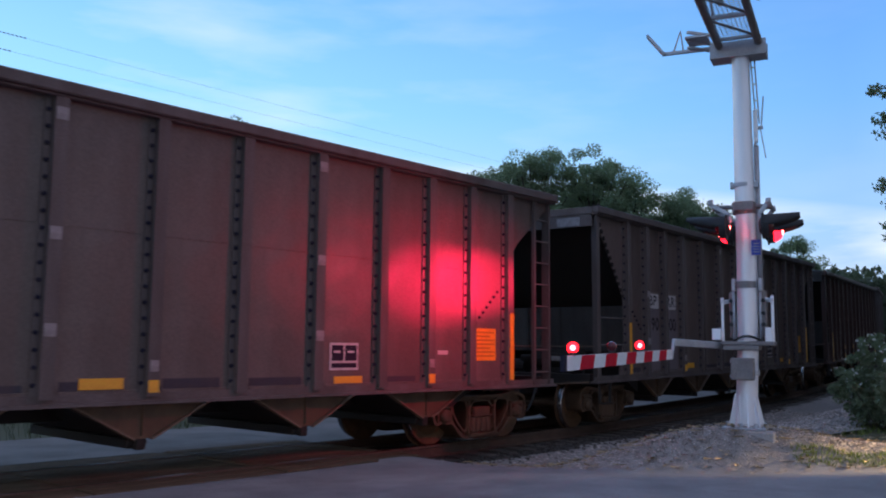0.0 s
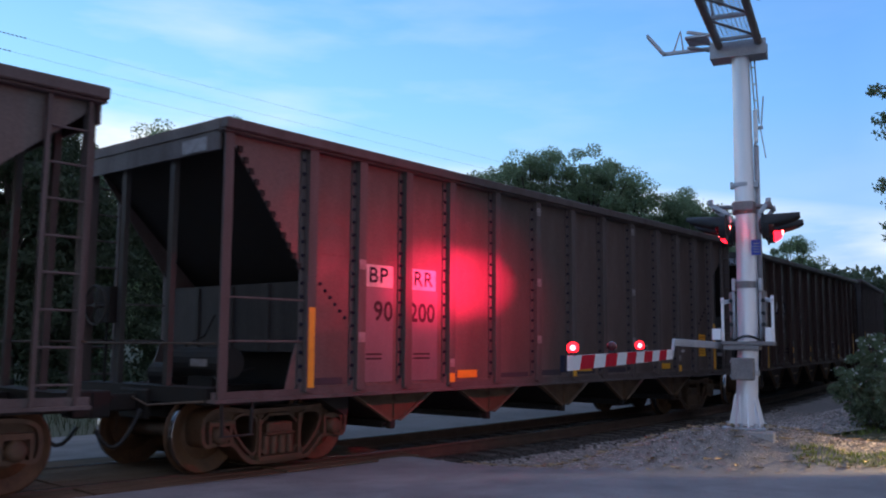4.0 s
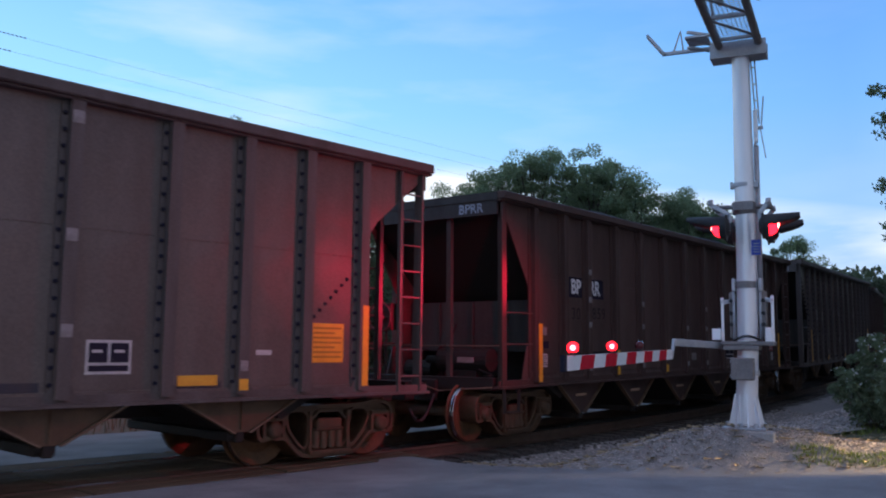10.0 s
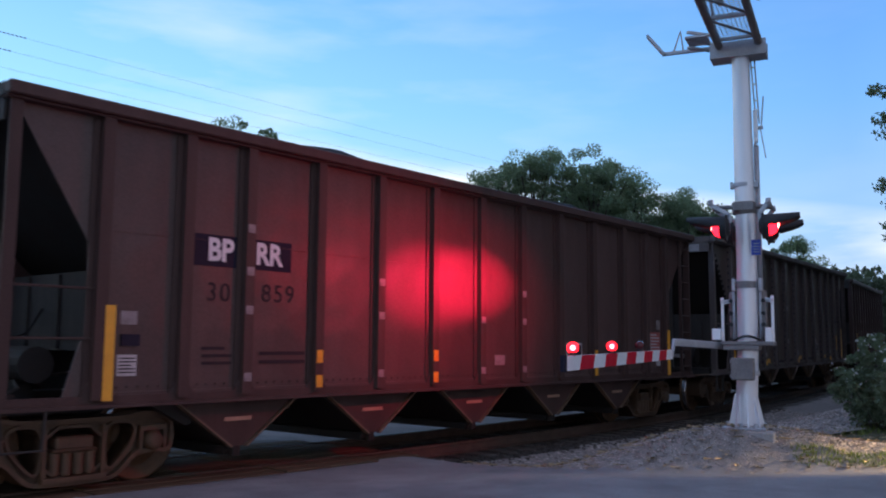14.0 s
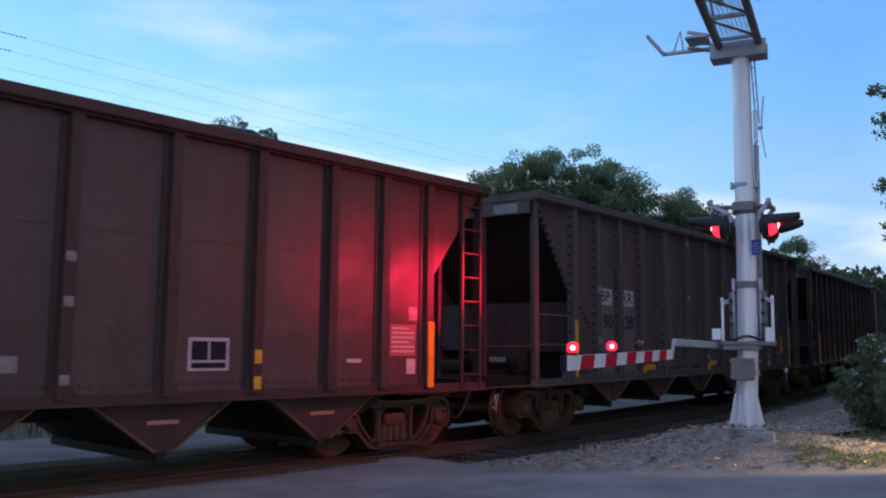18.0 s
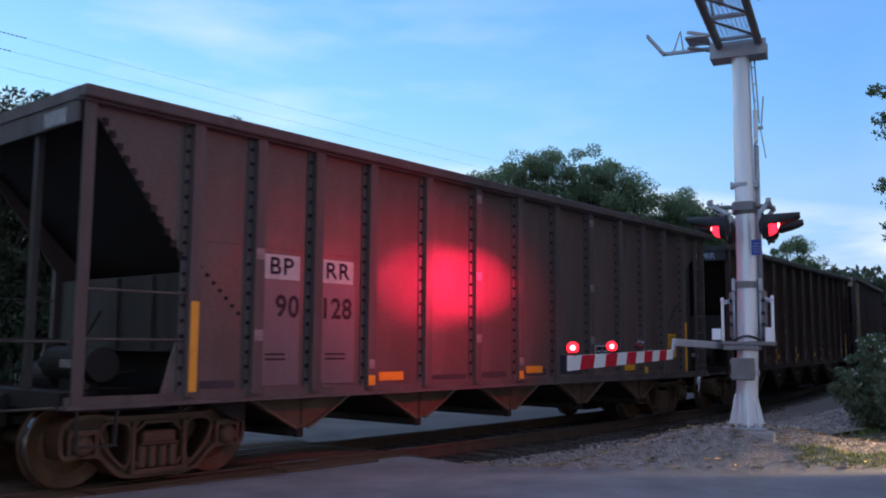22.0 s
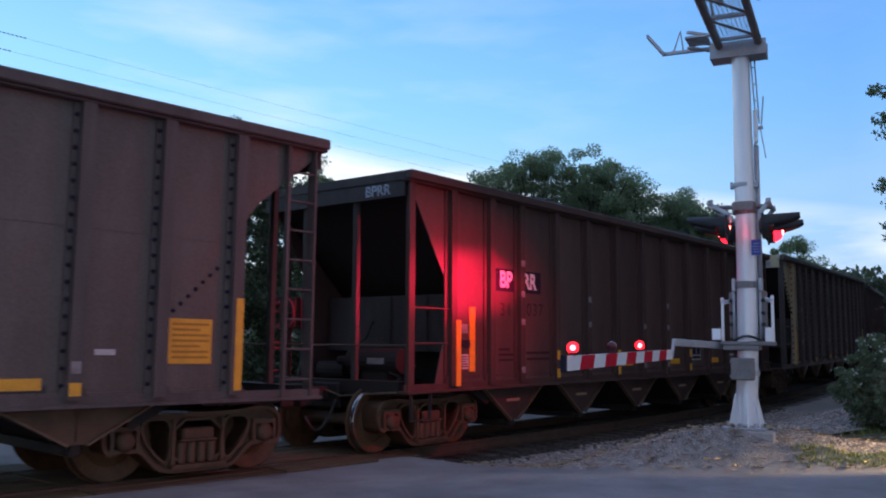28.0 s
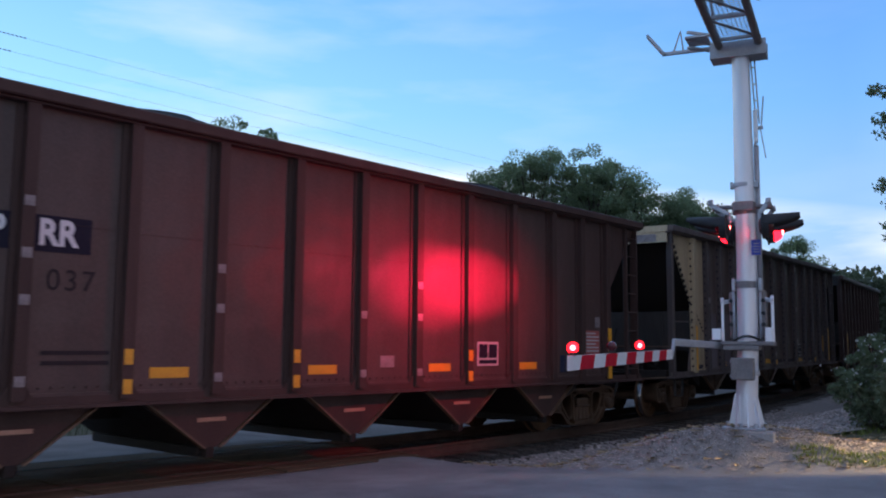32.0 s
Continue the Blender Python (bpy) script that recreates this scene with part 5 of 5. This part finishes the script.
    part("bracket_pipe", built(tube, (-0.03, y - math.copysign(0.035, y), 1.1), (-0.03, y - math.copysign(0.035, y), 1.76), 0.018, 0.018, 10), GA, mast, smooth=True)
for y, x, z1 in ((0.285, -0.06, 1.60), (-0.315, -0.06, 1.62)):
    part("counterweight_arm", built(lambda bm: (beam(bm, (x, y, 1.06), (x, y, z1), 0.035, 0.04, (1, 0, 0)), beam(bm, (x, y, z1 - 0.03), (0.05, y * 0.62, z1 + 0.01), 0.03, 0.05), tube(bm, (x, y + 0.02, z1), (x, y - 0.02, z1), 0.04, 0.04, 12))), AL, mast, bevel=0.004)
part("counterweight", built(prism, [(-0.16, 1.10), (-0.02, 1.10), (-0.04, 1.245), (-0.15, 1.245)], 0.30, 0.41), AL, mast, bevel=0.008)
part("counterweight", built(box, -0.12, 0.02, -0.315, -0.225, 1.06, 1.26), AL, mast, bevel=0.01)
part("arm_bracket", built(lambda bm: (beam(bm, (0.1, 0.30, 1.03), (-1.30, 0.67, 1.055), 0.05, 0.085), beam(bm, (-1.29, 0.67, 1.085), (-1.42, 0.67, 0.89), 0.03, 0.06))), GA, mast, bevel=0.008)
part("platform_ring", built(lambda bm: (box(bm, -0.20, 0.20, -0.335, 0.30, 1.035, 1.085), box(bm, -0.21, 0.14, -0.16, 0.27, 0.975, 1.033))), M["dull_metal"], mast, "grey bracket that carries the gate arm", bevel=0.01)
part("cable_loop", built(cable, [(-0.16 - 0.05 * math.sin(u * 3.1), 0.16 - 0.36 * u, 1.08 + 0.07 * math.sin(u * 3.1)) for u in np.linspace(0, 1, 10)], 0.016, 6), M["rubber"], mast)
ARM0, ARM1 = Vector((-1.43, 0.67, 0.915)), Vector((-5.55, 0.645, 0.845))
arm = part("gate_arm", built(beam, ARM0, ARM1, 0.016, 0.11), M["arm_white"], mast, "red and white striped gate arm")
bands = 11
for i in range(bands):
    a, b = i / bands, (i + 1) / bands
    if i % 2 == 1:
        p, q = ARM1.lerp(ARM0, a), ARM1.lerp(ARM0, b)
        me = mesh_of("stripe", built(prism, [(p.x - 0.03, p.z - 0.0552), (q.x - 0.03, q.z - 0.0552), (q.x + 0.03, q.z + 0.0552), (p.x + 0.03, p.z + 0.0552)], p.y - 0.0105, p.y + 0.0105), M["arm_red"])
        piece("stripe", me, arm)
part("arm_tip", built(box, ARM1.x - 0.075, ARM1.x + 0.0, ARM1.y - 0.014, ARM1.y + 0.014, ARM1.z - 0.06, ARM1.z + 0.06), M["blue_black"], arm, "black rubber end cap")
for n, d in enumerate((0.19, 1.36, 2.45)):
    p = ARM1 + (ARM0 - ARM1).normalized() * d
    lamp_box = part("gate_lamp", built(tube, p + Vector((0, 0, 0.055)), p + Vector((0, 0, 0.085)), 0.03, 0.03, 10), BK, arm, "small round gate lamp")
    # lens enlarged to imitate the lamp's halo; bulb offset to face the camera
    c = p + Vector((0, 0, 0.113))
    front = Vector((-0.95, -0.30, 0.0))
    if n == 0:
        part("lens", built(lambda bm: bmesh.ops.create_icosphere(bm, subdivisions=2, radius=0.046, matrix=Matrix.Translation(c))), M["red_rim"], lamp_box, "glowing red lens", smooth=True)
        part("bulb", built(lambda bm: bmesh.ops.create_icosphere(bm, subdivisions=2, radius=0.023, matrix=Matrix.Translation(c + front * 0.030))), M["red_hot"], lamp_box, "white-hot red bulb", smooth=True)
    else:
        drum = part("lamp_drum", built(spun, [(0.004, -0.046), (0.036, -0.034), (0.046, 0.0)], 16), M["lens_dark"], lamp_box, "added drum in the gate lamp, turned to imitate flashing", smooth=True)
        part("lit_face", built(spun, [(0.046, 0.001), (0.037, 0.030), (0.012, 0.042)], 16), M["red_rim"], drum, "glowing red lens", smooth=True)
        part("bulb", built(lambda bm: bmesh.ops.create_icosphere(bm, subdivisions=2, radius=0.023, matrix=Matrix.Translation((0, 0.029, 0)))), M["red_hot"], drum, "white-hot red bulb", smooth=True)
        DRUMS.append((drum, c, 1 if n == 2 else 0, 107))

# light of the red lamps, and of vehicles that wait on either approach
NEAR_LENS, FAR_LENS = (10.30, -4.69, 3.00), (10.93, -4.485, 3.00)
lamp("signal_wash", "SPOT", look(NEAR_LENS, (6.8, -1.4, 2.6)), 250, (1, 0.03, 0.07), wide=1.5, spot=(radians(84), 1.0), radius=0.06)
lamp("signal_beam", "SPOT", look(NEAR_LENS, (9.9, -1.46, 2.25)), 520, (1, 0.012, 0.08), wide=1.6, spot=(radians(58), 1.0), radius=0.03)
lamp("signal_core", "SPOT", look(NEAR_LENS, (9.45, -1.46, 2.48)), 2700, (1, 0.012, 0.085), wide=1.8, spot=(radians(23), 0.95), radius=0.03)
lamp("signal_core_far", "SPOT", look(FAR_LENS, (10.25, -1.46, 2.56)), 2700, (1, 0.012, 0.085), wide=2.1, spot=(radians(21), 0.9), radius=0.03)
lamp("headlights_near", "SPOT", look((-14, -3.9, 1.1), (6, -1.4, 0.15)), 600, (1, 0.62, 0.34), spot=(radians(11), 0.8), radius=0.1)
lamp("headlights_right", "SPOT", look((15.4, -9.6, 1.0), (11.8, -6.4, 0.14)), 8000, (1, 0.70, 0.38), wide=1.8, spot=(radians(12), 0.8), radius=0.1)

# ---------- plants ----------
def leaves_mesh(name, centres, radii, n, size, material, seed, flat=0.75):
    rng = np.random.RandomState(seed)
    pick = rng.randint(0, len(centres), n)
    c, r = np.array(centres)[pick], np.array(radii)[pick][:, None]
    d = rng.normal(size=(n, 3))
    d /= np.linalg.norm(d, axis=1)[:, None]
    pos = c + d * r * (rng.uniform(0.25, 1.0, (n, 1)) ** 0.6) * np.array((1, 1, flat))
    u = rng.normal(size=(n, 3))
    u /= np.linalg.norm(u, axis=1)[:, None]
    w = np.cross(u, rng.normal(size=(n, 3)))
    w /= np.linalg.norm(w, axis=1)[:, None]
    s = size * rng.uniform(0.6, 1.35, (n, 1))
    quad = np.stack([pos - u * s, pos + w * s * 0.45, pos + u * s, pos - w * s * 0.45], 1).reshape(-1, 3)
    me = bpy.data.meshes.new(name)
    me.from_pydata(quad.tolist(), [], [(4 * i, 4 * i + 1, 4 * i + 2, 4 * i + 3) for i in range(n)])
    me.materials.append(material)
    return me


def tree(x, y, tall, wide, seed, label, low=0.25, leafy="leaf", n=7000, leaf=0.2, clumps=80, group="trees beyond the track", z0=None, gap=0.55):
    rng = np.random.RandomState(seed)
    base = Vector((x, y, height(x, y) - 0.1 if z0 is None else z0))
    t = root("tree", Matrix.Translation(base), label, "tree", group)
    bm = bmesh.new()
    knee = Vector((rng.uniform(-0.3, 0.3), rng.uniform(-0.3, 0.3), tall * 0.45))
    tube(bm, (0, 0, 0), knee, tall * 0.022, tall * 0.015, 9)
    tube(bm, knee, (knee.x * 1.5, knee.y * 1.5, tall * 0.85), tall * 0.015, tall * 0.004, 8)
    part("trunk", bm, M["bark"], t, smooth=True)
    centres, radii = [], []
    for i in range(clumps):
        a = rng.uniform(0, 6.283)
        h = low + (1 - low) * rng.uniform(0, 1) ** 0.8
        f = math.sin(math.pi * min(1.0, 0.12 + 0.88 * (1 - (h - low) / (1 - low)))) ** 0.6 if h > 0.6 else 1.0
        r = wide * f * rng.uniform(0.25, 1.0) * (0.75 + 0.5 * noise.noise(Vector((a * 1.3, h * 4, seed))))
        c = Vector((math.cos(a) * r, math.sin(a) * r, tall * h * rng.uniform(0.92, 1.04)))
        centres.append(tuple(c))
        radii.append(wide * gap * rng.uniform(0.18, 0.46))
        if i % 3 == 0:
            start = Vector((knee.x * 0.8, knee.y * 0.8, min(c.z * 0.7, tall * 0.6)))
            part("limb", built(tube, start, c, tall * 0.007, tall * 0.002, 6), M["bark"], t)
    crown = new("crown", leaves_mesh("crown", centres, radii, n, leaf, M[leafy], seed))
    crown.parent = t
    return t


GREEN = "dense dark green broadleaf tree beyond the track"
for x, y, tall, wide, n in ((36.9, 22.8, 11.3, 3.6, 8000), (37.8, 21.6, 12.0, 3.2, 7000), (39.4, 20.2, 13.7, 3.8, 10000), (41.6, 17.8, 13.3, 3.8, 9000), (43.3, 16.0, 12.0, 3.6, 8000), (45.2, 14.4, 11.2, 3.4, 8000), (50.5, 15.2, 10.4, 3.6, 7000),
                            (46.0, 20.0, 11.5, 4.2, 6000), (47.2, 13.9, 10.6, 3.4, 6000), (48.8, 17.0, 10.4, 3.8, 6000), (44.0, 19.5, 12.0, 4.0, 6000), (34.8, 25.5, 10.2, 3.8, 7000), (41.0, 24.0, 10.5, 4.0, 6000)):
    tree(x, y, 0.945 * tall - height(x, y), wide, int(x * 10), GREEN, n=n * 5, leaf=0.075, clumps=170)
for x, y, tall, wide in ((59.5, 13.6, 8.9, 3.0), (64.0, 15.0, 7.2, 3.4), (70.0, 17.0, 6.8, 3.6)):
    tree(x, y, tall - height(x, y), wide, int(x * 10), GREEN, n=26000, leaf=0.085, low=0.1, clumps=110)
OPEN = "tall open-crowned tree against the evening sky"
for x, y, tall, wide, n in ((9.6, 20.6, 10.4, 1.9, 6000), (11.4, 20.2, 9.8, 1.9, 6000), (8.4, 22.0, 9.0, 2.2, 5000), (12.6, 21.0, 9.6, 2.2, 6000), (14.2, 23.0, 8.5, 2.4, 5000), (17.0, 26.0, 9.6, 2.6, 5000), (22.0, 30.5, 12.6, 2.4, 5000), (24.4, 28.2, 13.0, 2.3, 5000), (26.0, 26.6, 12.4, 2.0, 4500), (27.6, 25.2, 10.7, 2.2, 5000), (30.0, 24.0, 9.5, 2.8, 5000), (20.0, 25.0, 9.0, 2.6, 5000), (33.0, 24.0, 8.6, 2.8, 5000)):
    # trees at the left take the leaf colour with shade painted in
    tree(x, y, tall - height(x, y), wide, int(x * 10), OPEN, n=n * 4, leaf=0.08, low=0.04, gap=0.62, clumps=140, leafy="leaf_shaded" if x < 16 else "leaf", group="trees behind the lane")


def woods():
    rng = np.random.RandomState(3)
    centres, radii = [], []
    for i in range(900):
        a = rng.uniform(radians(-5), radians(100))
        d = rng.uniform(95, 170)
        x, y = d * math.sin(a), d * math.cos(a) - 10
        top = 7.4 + 2.0 * noise.noise(Vector((a * 9, d * 0.02, 0)))
        centres.append((x, y, 3.5 + (top - 1.0) * rng.uniform(0, 1) ** 0.7))
        radii.append(rng.uniform(2.0, 3.6))
    ob = new("far_woods", leaves_mesh("far_woods", centres, radii, 150000, 0.48, M["leaf_shaded"], 3))
    tagged(ob, "dark wooded skyline beyond the fields", "woods", kind="stuff")


woods()


def undergrowth():
    rng = np.random.RandomState(31)
    centres, radii = [], []
    for i in range(820):
        x, y = rng.uniform(2.0, 36.0), rng.uniform(18.5, 23.5)
        top = (7.4 if x < 24 else 3.4) + 1.6 * noise.noise(Vector((x * 0.35, y * 0.3, 4)))
        centres.append((x, y, height(x, y) + top * rng.uniform(0.0, 1.0)))
        radii.append(rng.uniform(0.5, 1.1))
    ob = new("undergrowth", leaves_mesh("undergrowth", centres, radii, 120000, 0.11, M["leaf_shaded"], 31))
    tagged(ob, "dense dark undergrowth along the edge of the lane", "undergrowth", kind="stuff")


undergrowth()


def thicket():
    """An added leaf mass kept out of view on the right, to block sky light from the far cars."""
    rng = np.random.RandomState(33)
    centres, radii = [], []
    while len(centres) < 900:
        x, y = rng.uniform(16.5, 60.0), rng.uniform(-16.0, -3.6)
        if y < -10.1 + 0.304 * x - 1.6:
            centres.append((x, y, height(x, y) + rng.uniform(0.2, 11.0)))
            radii.append(rng.uniform(0.6, 1.3))
    ob = new("thicket", leaves_mesh("thicket", centres, radii, 130000, 0.20, M["leaf_shaded"], 33))
    tagged(ob, "unseen leaf mass right of the view, added to shade the far cars", "thicket", kind="stuff")


thicket()


def bush(x, y, tall, wide, seed, label, n, flowers):
    rng = np.random.RandomState(seed)
    base = Vector((x, y, height(x, y)))
    t = root("bush", Matrix.Translation(base), label, "bush", "roadside bushes")
    centres, radii = [], []
    for i in range(60):
        a, r = rng.uniform(0, 6.283), wide * math.sqrt(rng.uniform(0, 1))
        c = Vector((math.cos(a) * r, math.sin(a) * r, tall * rng.uniform(0.45, 1.0) * (1 - 0.45 * (r / wide) ** 2)))
        foot = Vector((c.x * 0.45, c.y * 0.45, -0.05))
        part("stem", built(tube, foot, c, 0.007, 0.002, 5), M["bark"], t)
        for u in (0.3, 0.55, 0.8, 1.0):
            centres.append(tuple(foot.lerp(c, u)))
            radii.append(wide * rng.uniform(0.10, 0.20) * (1.25 - 0.6 * u))
    ob = new("foliage", leaves_mesh("foliage", centres, radii, n, 0.034, M["leaf_bush"], seed, 0.9))
    ob.parent = t
    if flowers:
        top = [c for c in centres if c[2] > tall * 0.4]
        fl = new("blossom", leaves_mesh("blossom", top, [0.16] * len(top), flowers, 0.036, M["petal"], seed + 1, 0.8))
        fl.parent = t
        tagged(fl, "small white blossom", kind="stuff")
    return t


bush(15.3, -5.6, 1.55, 0.95, 21, "dark green roadside bush with small white flowers", 24000, 380)
bush(16.6, -6.0, 1.9, 1.1, 22, "tall leafy roadside bush", 18000, 160)
bush(18.6, -5.6, 1.9, 1.2, 23, "tall leafy roadside bush", 14000, 40)


def overhanging_tree():
    """A roadside tree whose outer twigs hang into the view."""
    base = Vector((10.6, -9.3, height(10.6, -9.3) - 0.1))
    t = root("tree", Matrix.Translation(base), "roadside tree with drooping leafy twigs", "tree")
    bm = bmesh.new()
    tube(bm, (0, 0, 0), (0.1, 0, 3.0), 0.16, 0.12, 10)
    tube(bm, (0.1, 0, 3.0), (0.3, -0.2, 7.0), 0.12, 0.04, 9)
    part("trunk", bm, M["bark"], t, smooth=True)
    rng = np.random.RandomState(12)
    centres, radii = [], []
    for x, y, z, drop in ((8.42, -7.56, 3.92, 0.06), (8.32, -7.66, 3.66, 0.10), (8.46, -7.62, 3.60, 0.35), (8.38, -7.60, 3.02, 0.06), (8.36, -7.62, 2.90, 0.38), (8.64, -7.80, 4.3, 0.4), (8.84, -7.76, 3.3, 0.45), (11.6, -8.4, 5.5, 0.8), (11.8, -10.2, 5.0, 0.8), (10.2, -10.5, 5.6, 0.8), (10.8, -9.0, 6.9, 0.9)):
        tip = Vector((x, y, z)) - base
        mid = Vector((tip.x * 0.55, tip.y * 0.55, tip.z + 0.25))
        part("limb", built(lambda bm: (tube(bm, (0.15, 0, min(5.5, tip.z - 0.6)), mid, 0.04, 0.016, 7), tube(bm, mid, tip, 0.016, 0.004, 6))), M["bark"], t)
        for i in range(5):
            f = tip + Vector((rng.uniform(-0.05, 0.22), rng.uniform(-0.16, 0.06), -drop * rng.uniform(0.1, 1.0)))
            part("twig", built(tube, mid.lerp(tip, 0.75), f, 0.005, 0.002, 5), M["bark"], t)
            centres.append(tuple(f))
            radii.append(rng.uniform(0.04, 0.10))
    ob = new("crown", leaves_mesh("crown", centres, radii, 2600, 0.023, M["leaf_bush"], 12))
    ob.parent = t


overhanging_tree()

# ---------- overhead line ----------
for z0, tint in ((8.30, 5), (7.92, 3), (7.51, 0)):
    def line(bm):
        pts = [(x, 10.0 + 0.002 * x, z0 - 0.0006 * (x - 7) * (40 - x) * 0.5 + 0.05) for x in np.linspace(-20, 31, 30)]
        cable(bm, pts, 0.0025, 5)
    w = made("overhead_wire", built(line), M["wire"], "thin dark overhead wire along the lane", "wire", "overhead wires")
    for i in range(tint * 2):
        x = 6.6 + 0.09 * i if tint == 5 else 6.6 + 0.1 * i
        part("guard_coil", built(tube, (x, 10.0, z0 + 0.045), (x + 0.05, 10.0, z0 + 0.045), 0.014, 0.014, 7), M["wire"], w)

# ---------- the train ----------
hopper_car("ribbed", "grey-brown ribbed steel hopper car with orange tapes", -33.72)
hopper_car("ribbed", "grey-brown ribbed steel hopper car with white marks", -17.42, marks=("BP", "RR"), stencil=("90", "200"))
hopper_car("heaped", "oxide-red hopper car heaped with coal, dark mark panels", -0.83, marks=("BP", "RR"), stencil=("30", "859"), heap=True)
hopper_car("ribbed", "grey-brown ribbed steel hopper car with white marks", 15.21, marks=("BP", "RR"), stencil=("90", "128"))
hopper_car("heaped", "oxide-red hopper car heaped with coal, two yellow strips", 31.63, marks=("BP", "RR"), stencil=("31", "037"), heap=True)
hopper_car("ribbed", "dark ribbed hopper car with a faded tan end", 47.84, ends="steel_tan")
hopper_car("heaped", "dark red hopper car at the rear of the view", 64.15, heap=True)


# ---------- movement ----------
def car_pose(middle, half, t):
    s = middle - travel(t)
    a, b = rail_point(s - half), rail_point(s + half)
    d = (b - a).normalized()
    side = Vector((0, 0, 1)).cross(d).normalized()
    up = d.cross(side)
    m = Matrix((d, side, up)).transposed().to_4x4()
    m.translation = (a + b) / 2
    return m


def motions():
    for car, middle in CARS:
        walk(car, [(t, car_pose(middle, 6.0, t)) for t in [0.5 * i for i in range(65)]])
    for axle, x in WHEELSETS:
        walk(axle, [(0.3 * i, pose(x, 0, 0.457, 0, -math.degrees(travel(0.3 * i) / 0.457), 0)) for i in range(107)])

    # the flashers change over every 0.665 s: instead of switching, each added drum turns its lit face to the front or
    # to the back
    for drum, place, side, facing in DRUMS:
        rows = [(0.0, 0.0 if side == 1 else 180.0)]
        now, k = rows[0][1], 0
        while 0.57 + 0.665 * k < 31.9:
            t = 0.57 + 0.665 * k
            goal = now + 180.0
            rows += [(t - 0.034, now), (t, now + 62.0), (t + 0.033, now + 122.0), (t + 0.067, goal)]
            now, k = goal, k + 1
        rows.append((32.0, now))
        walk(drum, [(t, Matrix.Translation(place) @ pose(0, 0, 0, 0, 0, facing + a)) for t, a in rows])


motions()
